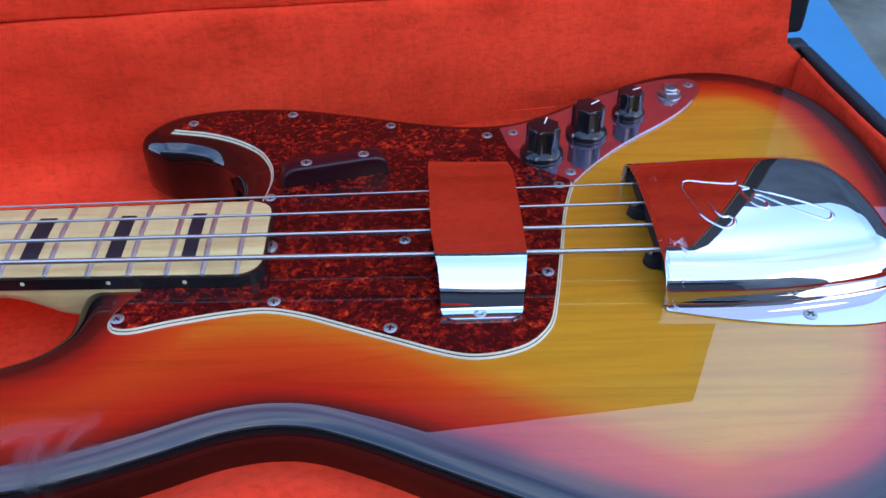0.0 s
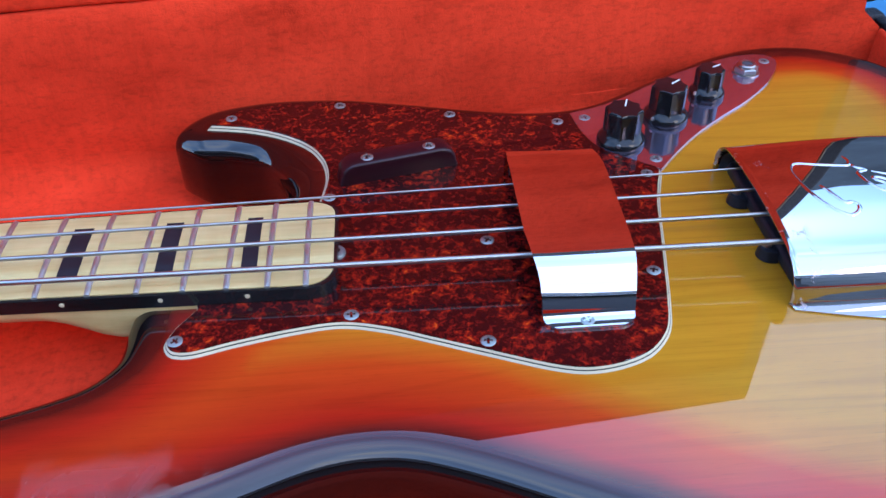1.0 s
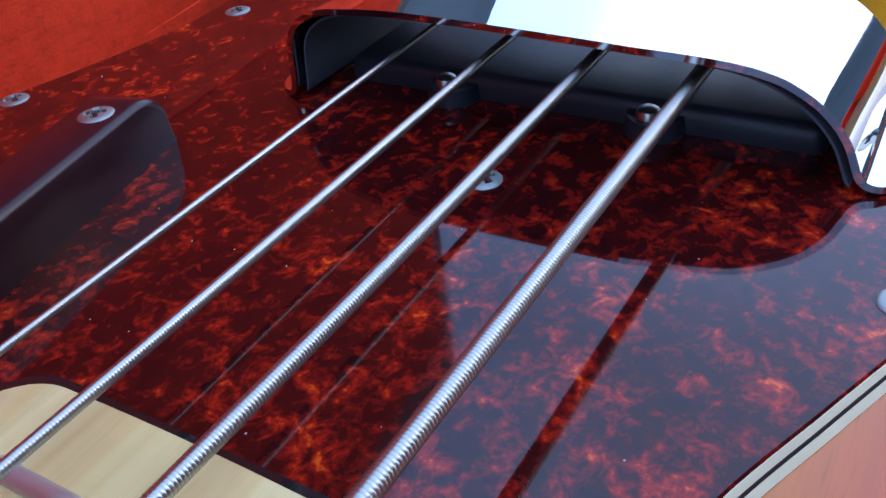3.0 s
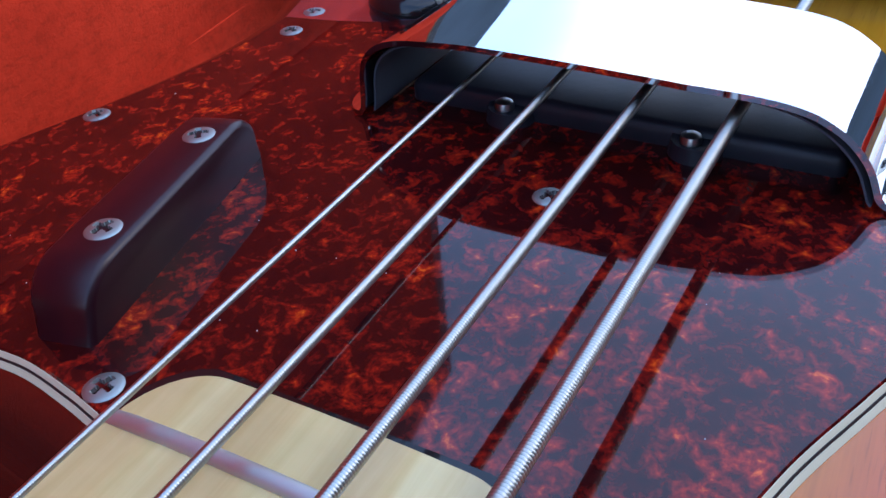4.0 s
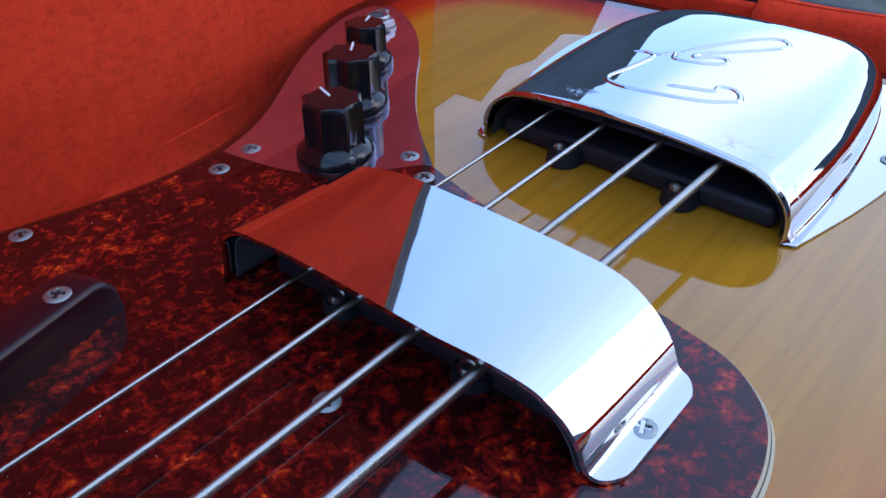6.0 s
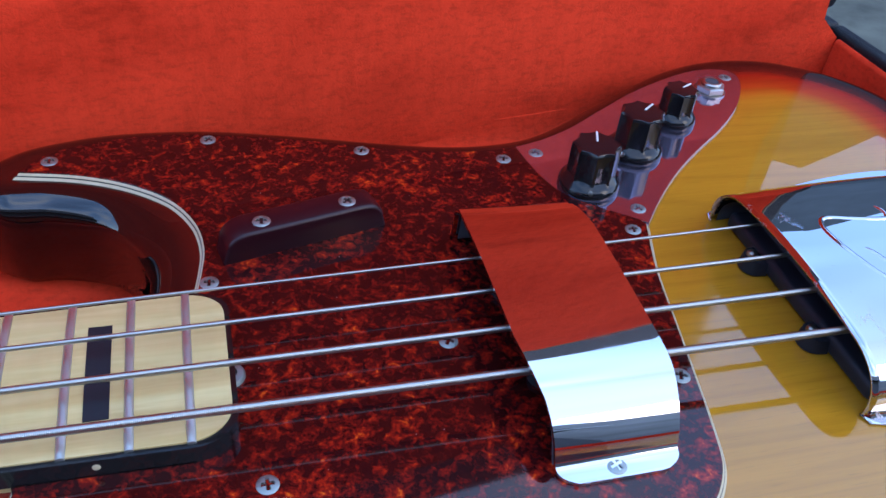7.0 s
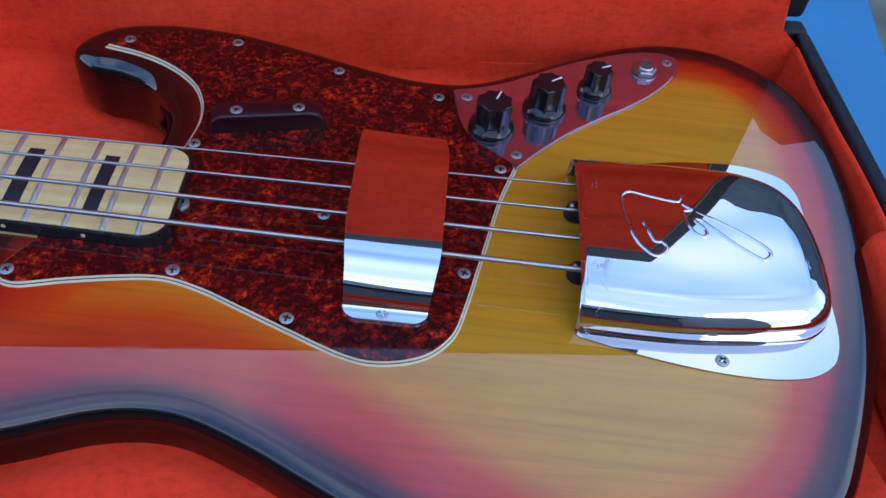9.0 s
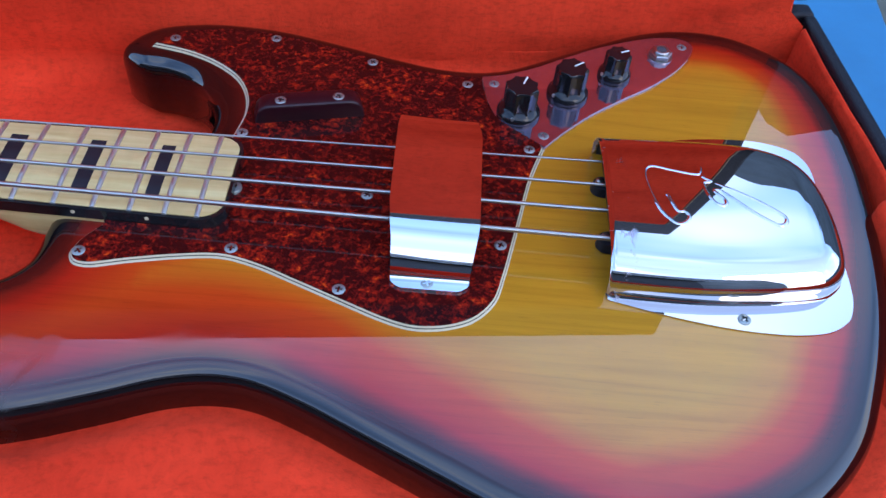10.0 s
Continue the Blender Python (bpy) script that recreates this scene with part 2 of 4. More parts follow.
def plain_material(name, colour, rough, variation=0.15, scale=60.0, coat=0.0, metal=0.0, relief=0.1):
    m, b, n, l = material(name, colour, rough, metal, coat)
    v = coords(n, l)
    k = noise_tex(n, l, v, scale, 5.0, 0.6)
    l.new(mixed(n, l, colour, ramp(n, l, k, [(0.3, grey(1 - variation)), (0.7, grey(1 + variation))]), 1.0, "MULTIPLY"), b.inputs["Base Color"])
    bumped(n, l, b, noise_tex(n, l, v, scale * 6, 3.0), relief, 0.0005)
    return m


SUNBURST = sunburst_material()
TORTOISE = tortoise_material()
PLUSH = plush_material("red_plush", (0.60, 0.032, 0.011), (0.82, 0.053, 0.019))
CHROME = chrome_material("polished_chrome", 0.018, 0.07, (0.66, 0.64, 0.645), 1.0)
BRIDGE_CHROME = worn_chrome_material()
PLATE_CHROME = chrome_material("hazy_chrome", 0.06, 0.14, (0.47, 0.41, 0.56), 0.965)
NICKEL = chrome_material("nickel", 0.30, 0.45, (0.36, 0.355, 0.34))
SCREW_METAL = chrome_material("dull_screw_metal", 0.5, 0.65, (0.31, 0.345, 0.325))
FRET_METAL = chrome_material("worn_fret_metal", 0.45, 0.6, (0.50, 0.52, 0.50))
STRING_STEEL = chrome_material("string_nickel", 0.30, 0.42, (0.37, 0.37, 0.34))
MAPLE = wood_material("lacquered_maple", (0.51, 0.36, 0.135), (0.64, 0.50, 0.23), 0.3)
BLACK_GLOSS = plain_material("black_gloss_plastic", (0.008, 0.008, 0.009), 0.14)
BLACK_GLOSS.node_tree.nodes["Principled BSDF"].inputs["Specular IOR Level"].default_value = 0.4
BLACK_MATT = plain_material("black_felt", (0.045, 0.047, 0.058), 0.85)
BROWN_BLACK = plain_material("brown_black_plastic", (0.020, 0.003, 0.006), 0.33, relief=0.02)
BROWN_BLACK.node_tree.nodes["Principled BSDF"].inputs["Specular IOR Level"].default_value = 0.35
WHITE_PLY = plain_material("white_ply", (0.56, 0.48, 0.31), 0.6, 0.06)
BLACK_PLASTIC = plain_material("black_satin_plastic", (0.014, 0.015, 0.020), 0.45)
BLACK_PLASTIC.node_tree.nodes["Principled BSDF"].inputs["Specular IOR Level"].default_value = 0.25
DARK_RECESS = plain_material("dark_recess", (0.06, 0.06, 0.055), 0.7)
WELT = plain_material("tan_welt", (0.24, 0.175, 0.095), 0.7)
BLACK_PLY = plain_material("black_ply", (0.012, 0.012, 0.012), 0.3)
WHITE_LINE = plain_material("white_line", (0.70, 0.70, 0.68), 0.4, 0.05)
TOLEX = plain_material("black_tolex", (0.010, 0.010, 0.013), 0.5, 0.3, 300.0, relief=0.6)
TOLEX.node_tree.nodes["Principled BSDF"].inputs["Specular IOR Level"].default_value = 0.2
BLUE_PAINT = plain_material("blue_paint", (0.019, 0.145, 0.275), 0.5, 0.10, 18.0)
CONCRETE = plain_material("grey_concrete", (0.083, 0.083, 0.062), 0.9, 0.5, 5.0, relief=0.5)
# the next three colour the unseen set behind the camera, added for reflections
REAR_GREY = plain_material("grey_render", (0.26, 0.25, 0.24), 0.9, 0.25, 3.0)
REAR_DARK = plain_material("rear_dark", (0.065, 0.06, 0.065), 0.7)
REAR_PALE = plain_material("rear_pale", (0.42, 0.42, 0.43), 0.5)
DISTANCE = plain_material("far_wall", (0.09, 0.105, 0.115), 0.9, 0.4, 0.8)


# ---- mesh helpers ----
def part(name, bm, mat, parent=None, label="", smooth=True, at=None):
    me = bpy.data.meshes.new(name)
    bmesh.ops.recalc_face_normals(bm, faces=bm.faces)
    bm.to_mesh(me)
    bm.free()
    me.materials.append(mat)
    if smooth:
        me.polygons.foreach_set("use_smooth", [True] * len(me.polygons))
        me.set_sharp_from_angle(angle=radians(38))
    ob = new(name, me)
    if at is not None:
        ob.matrix_basis = at
    ob.parent = parent
    return tagged(ob, label)


def again(ob, m, parent):
    """Another piece on the same mesh."""
    o = new(ob.name.split(".")[0], ob.data)
    o.matrix_basis, o.parent = m, parent
    if ob.get("label"):
        o["label"] = ob["label"]
    return o


def spline(points, steps=8, closed=True):
    """A smooth line through points in millimetres; a point with a third value is a sharp corner. Metres out."""
    n, out = len(points), []
    p = [Vector((q[0], q[1])) / 1000 for q in points]
    sharp = [len(q) > 2 for q in points]
    for i in range(n if closed else n - 1):
        b, c = p[i], p[(i + 1) % n]
        a = b - (c - b) if sharp[i] or (not closed and i == 0) else p[i - 1]
        d = c + (c - b) if sharp[(i + 1) % n] or (not closed and i == n - 2) else p[(i + 2) % n]
        t1 = (c - a) * 0.5 * min(1, 2 * (c - b).length / max(1e-9, (c - b).length + (b - a).length))
        t2 = (d - b) * 0.5 * min(1, 2 * (c - b).length / max(1e-9, (c - b).length + (d - c).length))
        for k in range(steps):
            t = k / steps
            out.append(b * (2 * t**3 - 3 * t**2 + 1) + t1 * (t**3 - 2 * t**2 + t) + c * (3 * t**2 - 2 * t**3) + t2 * (t**3 - t**2))
    if not closed:
        out.append(p[-1])
    return out


def area(loop):
    return sum(a.x * b.y - b.x * a.y for a, b in zip(loop, loop[1:] + loop[:1])) / 2


def inset(loop, d, keep=()):
    """The loop moved inwards by d, but for the points numbered in keep."""
    s = 1 if area(loop) > 0 else -1
    out, n = [], len(loop)
    for i, p in enumerate(loop):
        e1, e2 = (p - loop[i - 1]), (loop[(i + 1) % n] - p)
        n1, n2 = Vector((-e1.y, e1.x)).normalized(), Vector((-e2.y, e2.x)).normalized()
        if i in keep:
            out.append(p.copy())
            continue
        m = (n1 + n2)
        m = m.normalized() if m.length > 1e-6 else n1
        out.append(p + m * s * d / max(0.5, m.dot(n1)))
    return out


def rings(bm, loops, closed=True):
    """Skin over loops of 3D points, all of one length."""
    rows = [[bm.verts.new(q) for q in loop] for loop in loops]
    for a, b in zip(rows, rows[1:]):
        n = len(a)
        for i in range(n if closed else n - 1):
            bm.faces.new((a[i], a[(i + 1) % n], b[(i + 1) % n], b[i]))
    return rows


def cap(bm, row):
    """Close a flat loop of vertices, however concave."""
    from mathutils.geometry import delaunay_2d_cdt
    n = len(row)
    loop = [Vector((v.co.x, v.co.y)) for v in row]
    vs, es, fs, ov, oe, of = delaunay_2d_cdt(loop, [(i, (i + 1) % n) for i in range(n)], [], 1, 1e-7)
    made = [row[o[0]] if o else bm.verts.new((v.x, v.y, row[0].co.z)) for v, o in zip(vs, ov)]
    for face in fs:
        c = sum((vs[i] for i in face), Vector((0, 0))) / len(face)
        odd = False
        for p, q in zip(loop, loop[1:] + loop[:1]):
            if (p.y > c.y) != (q.y > c.y) and c.x < (q.x - p.x) * (c.y - p.y) / (q.y - p.y) + p.x:
                odd = not odd
        if odd and len({made[i] for i in face}) == len(face):
            try:
                bm.faces.new([made[i] for i in face])
            except ValueError:
                pass


def slab(loop, z0, z1, bevel=0.0, keep=()):
    """A plate with the outline loop from z0 up to z1, its upper edge cut back by bevel."""
    bm = bmesh.new()
    top = inset(loop, bevel, keep) if bevel else loop
    rows = rings(bm, [[(p.x, p.y, z0) for p in loop], [(p.x, p.y, z1) for p in top]])
    cap(bm, rows[0])
    cap(bm, rows[1])
    return bm


def lathe(profile, n=32, flutes=0, depth=0.0, zone=(0, 0)):
    """Turned form from (radius, height) pairs; scallops on the radius within a range of heights."""
    bm = bmesh.new()
    loops = []
    for r, z in profile:
        loop = []
        for i in range(n):
            a = 2 * math.pi * i / n
            k = 1 - depth * abs(math.sin(a * flutes / 2)) ** 0.8 if flutes and zone[0] <= z <= zone[1] else 1
            loop.append((r * k * math.cos(a), r * k * math.sin(a), z))
        loops.append(loop)
    rows = rings(bm, loops)
    for row in (rows[0], rows[-1]):
        bm.faces.new(row)
    return bm


def box(x0, x1, y0, y1, z0, z1, bevel=0.0, segments=3):
    bm = bmesh.new()
    bmesh.ops.create_cube(bm, size=1)
    for v in bm.verts:
        v.co = Vector(((x0 + x1) / 2 + v.co.x * (x1 - x0), (y0 + y1) / 2 + v.co.y * (y1 - y0), (z0 + z1) / 2 + v.co.z * (z1 - z0)))
    if bevel:
        bmesh.ops.bevel(bm, geom=bm.edges[:], offset=bevel, segments=segments, affect="EDGES", profile=0.5)
    return bm


def tube(points, radius, n=10):
    bm = bmesh.new()
    loops = []
    for i, p in enumerate(points):
        r = radius[i] if isinstance(radius, list) else radius
        d = (Vector(points[min(i + 1, len(points) - 1)]) - Vector(points[max(i - 1, 0)])).normalized()
        u = d.cross(Vector((0, 0, 1)))
        u = u.normalized() if u.length > 1e-6 else Vector((1, 0, 0))
        w = u.cross(d)
        loops.append([Vector(p) + (u * math.cos(2 * math.pi * k / n) + w * math.sin(2 * math.pi * k / n)) * r for k in range(n)])
    rows = rings(bm, loops)
    bm.faces.new(rows[0])
    bm.faces.new(rows[-1])
    return bm


def screw_mesh(radius=0.0032, dome=0.0007, cross=0.0019):
    """Domed screw head with a cross recess."""
    bm = bmesh.new()
    n, m = 48, 14
    loops = []
    for j in range(m, -1, -1):
        r = max(radius * j / m, 1e-5)
        loop = []
        for i in range(n):
            a = 2 * math.pi * i / n
            x, y = r * math.cos(a), r * math.sin(a)
            z = dome * math.sqrt(max(0.0, 1 - (r / radius) ** 2 * 0.98))
            w = 0.00048
            if r < cross and (abs(x) < w or abs(y) < w):
                z -= 0.0013 * (1 - r / cross * 0.6)
            loop.append((x, y, z))
        loops.append(loop)
    loops.insert(0, [(q[0], q[1], -0.0006) for q in loops[0]])
    rows = rings(bm, loops)
    bm.faces.new(rows[-1])
    for f in bm.faces:
        c = f.calc_center_median()
        if c.length < cross * 1.02 and min(abs(c.x), abs(c.y)) < 0.00056 and c.z > -0.0015:
            f.material_index = 1
    return bm


# ---- bass guitar ----
bass = tagged(new("bass_guitar"), "sunburst electric bass guitar with tortoiseshell guard and chrome covers", "bass guitar")

OUTLINE = [(-79, 113), (-75.5, 128), (-63, 141.5), (-43, 148.5), (-20, 151.5), (14, 149.5), (51, 141), (87, 131), (115, 125), (140, 125), (160, 131.5),
           (194, 152), (232, 174.5), (254, 183.5), (274, 187.5), (294, 187), (313, 181.5), (336, 166.5), (351.5, 147), (360, 125), (365, 98), (366, 62), (362.5, 20), (356, -20),
           (350, -45), (341.5, -70.5), (332, -94), (321.5, -116), (308, -134), (291, -150), (267, -165), (238, -175), (205, -180), (163, -170), (125, -152.5), (91, -136),
           (66, -124), (42, -115.2), (22, -113.7), (2, -117.6), (-25, -128), (-62, -140), (-100, -144.5), (-135, -137), (-156, -118), (-155, -97), (-130, -80),
           (-100, -69.5), (-86, -63), (-78, -54), (-76, -45)]
OUTLINE += [(-76, -34), (-75, -16, 1), (-22, 8, 1), (-17, 32), (-13, 46), (-12, 60), (-15, 72), (-22, 84), (-32, 93), (-48, 99), (-64, 101)]


def body_mesh():
    from mathutils.geometry import delaunay_2d_cdt
    edge = spline(OUTLINE, 7)
    r, deep = 0.0127, -0.044
    arc = [(0.0, deep + 0.008), (0.0, -r - 0.004)] + [(r * (1 - math.cos(a)), -r * (1 - math.sin(a))) for a in (radians(7.5 * k) for k in range(13))] + [(r + 0.002, 0.0)]
    bm = bmesh.new()
    lay = bm.verts.layers.float.new("from_edge")
    low = inset(edge, 0.006)
    n, turn = len(edge), 1 if area(edge) > 0 else -1
    ease = []
    for i, p in enumerate(edge):
        a, b = edge[i - 5], edge[(i + 5) % n]
        u, v = p - a, b - p
        bend = math.atan2(u.x * v.y - u.y * v.x, u.dot(v)) * turn
        radius = (u.length + v.length) / 2 / max(1e-6, bend)
        ease.append(min(1.0, max(0.12, 0.8 * radius / (r + 0.002))) if bend > 0 else 1.0)
    least = [min(ease[(i + k) % n] for k in range(-4, 5)) for i in range(n)]
    ease = [sum(least[(i + k) % n] for k in range(-6, 7)) / 13 for i in range(n)]

    def drawn_in(d):
        return [p.lerp(q, e) for p, q, e in zip(edge, inset(edge, d), ease)]

    loops = [[(p.x, p.y, deep) for p in low]] + [[(p.x, p.y, z) for p in drawn_in(d)] for d, z in arc]
    rows = rings(bm, loops)
    for row, d in zip(rows, [0, 0] + [a[0] for a in arc[1:]]):
        for v in row:
            v[lay] = d
    bm.faces.new(rows[0])
    pts = [Vector((v.co.x, v.co.y)) for v in rows[-1]]
    xs, ys = np.arange(-0.16, 0.36, 0.005), np.arange(-0.18, 0.185, 0.005)
    e = np.array([(p.x, p.y) for p in edge])
    f = np.roll(e, -1, axis=0)
    inside, dist = [], []
    for x in xs:
        for y in ys:
            q = np.array((x, y))
            t = np.clip(((q - e) * (f - e)).sum(1) / ((f - e) ** 2).sum(1), 0, 1)
            d = np.sqrt((((e + t[:, None] * (f - e)) - q) ** 2).sum(1)).min()
            cross = ((e[:, 1] > y) != (f[:, 1] > y)) & (x < (f[:, 0] - e[:, 0]) * (y - e[:, 1]) / (f[:, 1] - e[:, 1] + 1e-12) + e[:, 0])
            if cross.sum() % 2 and d > r + 0.005:
                inside.append(Vector((x, y)))
                dist.append(d)
    n = len(pts)
    vs, es, fs, ov, oe, of = delaunay_2d_cdt(pts + inside, [(i, (i + 1) % n) for i in range(n)], [list(range(n))], 1, 1e-6)
    made = []
    for v, orig in zip(vs, ov):
        i = orig[0] if orig else -1
        if 0 <= i < n:
            made.append(rows[-1][i])
        else:
            w = bm.verts.new((v.x, v.y, 0))
            w[lay] = dist[i - n] if i >= n else r
            made.append(w)
    for face in fs:
        c = sum((vs[i] for i in face), Vector((0, 0))) / len(face)
        cross = ((e[:, 1] > c.y) != (f[:, 1] > c.y)) & (c.x < (f[:, 0] - e[:, 0]) * (c.y - e[:, 1]) / (f[:, 1] - e[:, 1] + 1e-12) + e[:, 0])
        if cross.sum() % 2 == 0:
            continue
        try:
            bm.faces.new([made[i] for i in face])
        except ValueError:
            pass
    return bm


body = part("body", body_mesh(), SUNBURST, bass, "glossy three-colour sunburst body")

# neck: heel, fingerboard, binding, frets, blocks
SCALE = 0.8636


def fret_x(n):
    return 0.0014 + SCALE * (2 ** (-20 / 12) - 2 ** (-n / 12))


def half_width(x):
    return 0.0307 + 0.0203 * x


BOARD_EDGE, CROWN, BOARD_END = 0.0095, 0.0016, 0.0145


def board_z(x, y):
    return BOARD_EDGE + CROWN * (1 - (y / half_width(x)) ** 2)


def plan_end(extra=0.0, inner=0.0):
    """Half plans of the fingerboard: stations along x with their half widths, the corner at the end rounded."""
    out = [(x, half_width(x) + extra - inner) for x in np.linspace(fret_x(0), -0.004, 60)]
    rad, end, w = 0.0125, BOARD_END + extra - inner, half_width(0) + extra - inner
    for k in range(0, 11):
        a = radians(9 * k)
        out.append((end - rad + rad * math.sin(a), w - rad * 0.85 + rad * 0.85 * math.cos(a)))
    return out


def strip(stations, z0, top, across=12):
    """A board between two mirrored edges: flat below, top(x, y) above."""
    bm = bmesh.new()
    loops = []
    for x, w in stations:
        ys = [w * (2 * k / across - 1) for k in range(across + 1)]
        loops.append([(x, y, top(x, y)) for y in ys] + [(x, y, z0) for y in reversed(ys)])
    rows = rings(bm, loops)
    bm.faces.new(rows[0])
    bm.faces.new(rows[-1])
    return bm


def neck_back():
    bm = bmesh.new()
    loops = []
    for x in np.linspace(fret_x(0), 0.010, 80):
        w = half_width(min(x, 0.0)) - 0.0004
        heel = min(1.0, max(0.0, (x + 0.115) / 0.035))
        heel = heel * heel * (3 - 2 * heel)
        loop = []
        for k in range(25):
            a = math.pi * k / 24
            c, s = math.cos(a), math.sin(a)
            power = 1 - 0.82 * heel
            y = w * math.copysign(abs(c) ** power, c)
            loop.append((x, -y, 0.0022 - (0.0165 + 0.003 * heel) * abs(s) ** power))
        loops.append(loop)
    rows = rings(bm, loops)
    bm.faces.new(rows[0])
    bm.faces.new(rows[-1])
    return bm


neck = part("neck", neck_back(), MAPLE, bass, "lacquered maple neck bolted into the body", at=pose(0, 0.0008, 0))
part("fingerboard", strip(plan_end(0.0, 0.0016), 0.003, board_z), MAPLE, neck, "glossy maple fingerboard")
part("binding", strip(plan_end(), 0.0022, lambda x, y: min(board_z(x, y) - 0.0006, BOARD_EDGE + 0.0002)), BLACK_GLOSS, neck, "black edge binding")
for n in range(1, 21):
    x, w = fret_x(n), half_width(fret_x(n)) - 0.0012
    bm = bmesh.new()
    loops = []
    for k in range(17):
        y = w * (k / 8 - 1)
        taper = 0.55 if k in (0, 16) else 1.0
        z = board_z(x, y)
        loops.append([(x + dx * 0.0013 * (0.8 + 0.2 * taper), y, z + h * taper) for dx, h in ((-1, -0.001), (-1, 0.0002), (-0.6, 0.0009), (0, 0.00115), (0.6, 0.0009), (1, 0.0002), (1, -0.001))])
    rows = rings(bm, loops)
    bm.faces.new(rows[0])
    bm.faces.new(rows[-1])
    part("fret", bm, FRET_METAL, neck)
for n in (5, 7, 9, 12, 15, 17, 19):
    x = (fret_x(n) + fret_x(n - 1)) / 2
    wide = (fret_x(n) - fret_x(n - 1)) * 0.20
    k = half_width(x) * 0.60
    bm = bmesh.new()
    loops = [[(x + s * wide, y, board_z(x, y) + h) for s, h in ((-1, -0.0008), (-1, 0.00022), (1, 0.00022), (1, -0.0008))] for y in np.linspace(-k, k, 9)]
    rows = rings(bm, loops)
    bm.faces.new(rows[0])
    bm.faces.new(rows[-1])
    part("inlay_block", bm, BLACK_PLASTIC, neck, "black block inlay", smooth=False)
    dot = lathe([(0.0011, -0.0003), (0.0011, 0.0002), (0.0008, 0.0003)], 16)
    part("side_dot", dot, WHITE_PLY, neck, at=pose(x, -half_width(x), 0.0062, 90, 0, 0))

# pickguard of four plies
GUARD = [(-45, -29.3, 1), (-53, -41), (-56, -50), (-52.5, -56.5), (-44, -57.8), (-27, -53.3), (-3, -48.2), (16, -46.3), (34, -50.5), (52, -57.8), (77, -68.3), (98, -76.8),
         (112, -80), (127, -78.3), (140, -72.5), (150, -60.5), (155, -43), (159, -24), (163.5, -2), (169, 25), (177, 51, 1), (152, 70.5), (145.5, 82), (142, 96), (140, 111, 1),
         (117, 110.5), (88, 116), (52, 127), (16, 135.5), (-10, 138), (-38, 133.5), (-52, 126.5)]
GUARD += [(-60, 115, 1), (-37, 110), (-19, 102), (-4, 90), (4, 76), (6.5, 62), (5, 48), (2, 34, 1), (2, -30.2, 1)]
guard_line = spline(GUARD, 8)
BUTT = set(range(20 * 8 + 1, 24 * 8)) | set(range(39 * 8, 41 * 8)) | {0}
PLIES = (("white_ply", 0.0, 0.0007, 0.0, 0.0009, WHITE_PLY), ("black_ply", 0.0007, 0.0010, 0.0008, 0.0013, BLACK_PLY), ("white_ply", 0.0010, 0.0016, 0.0012, 0.0021, WHITE_PLY))
GUARD_TOP = 0.0026
guard = part("pickguard", slab(inset(guard_line, 0.0016, BUTT), 0.0020, GUARD_TOP, 0.0004, BUTT), TORTOISE, bass, "dark red tortoiseshell pickguard with white ply edge")
for name, d0, d1, z0, z1, mat in PLIES:
    part(name, slab(inset(guard_line, d0, BUTT), z0 + 0.0001, z1 + 0.0001, d1 - d0, BUTT), mat, guard, "thin layer showing at the bevelled edge")

screw = part("screw", screw_mesh(), SCREW_METAL, guard, "domed cross-head screw", at=pose(-0.047, 0.122, GUARD_TOP))
screw.data.materials.append(DARK_RECESS)
random.seed(5)
for x, y in ((13, 130), (74, 114.5), (132, 101), (168, 48), (152, -25), (75, -61), (20, -41), (-51, -50), (9, 42.5), (82, 2.5)):
    again(screw, pose(x / 1000, y / 1000, GUARD_TOP, 0, 0, random.uniform(0, 90)), guard)
part("truss_nut", lathe([(0.0050, -0.002), (0.0050, 0.0012), (0.0044, 0.0020), (0.0026, 0.0022), (0.0024, 0.0008)], 28), SCREW_METAL, guard, "half-hidden nickel truss rod nut", at=pose(0.0125, -0.0005, GUARD_TOP - 0.0004))

# dust lying on the guard
random.seed(11)
bm = bmesh.new()
for _ in range(26):
    x, y, r = random.uniform(0.015, 0.090), random.uniform(-0.050, 0.105), random.uniform(0.00007, 0.00016)
    p = [bm.verts.new((x + dx * r, y + dy * r, GUARD_TOP + 0.00002 + dz * r)) for dx, dy, dz in ((1.4, 0, 0), (-0.7, 1, 0), (-0.6, -1.1, 0), (0, 0, 1))]
    for f in ((0, 1, 3), (1, 2, 3), (2, 0, 3), (0, 2, 1)):
        bm.faces.new([p[k] for k in f])
tagged(part("dust", bm, WHITE_LINE, smooth=False), "fine pale dust specks lying on the pickguard", "dust", kind="stuff")

# control plate with knobs and jack
PLATE = [(140, 111, 1), (142, 96), (145.5, 82), (152, 70.5), (177, 51.3, 1), (190, 67), (206, 83.5), (225, 99.5), (243, 113.5), (261, 131), (273.5, 149), (277, 160),
         (273, 166.3), (264, 168.3), (249, 166), (230, 158.5), (211, 149), (192, 137), (172, 124), (156, 116)]
plate = part("control_plate", slab(inset(spline(PLATE, 8), 0.0003), 0.0002, 0.0017, 0.0004), PLATE_CHROME, bass, "chromed control plate, slightly hazy")
for x, y in ((148, 105), (176.5, 61.5), (269, 158.5)):
    again(screw, pose(x / 1000, y / 1000, 0.0016, 0, 0, random.uniform(0, 90)), plate)


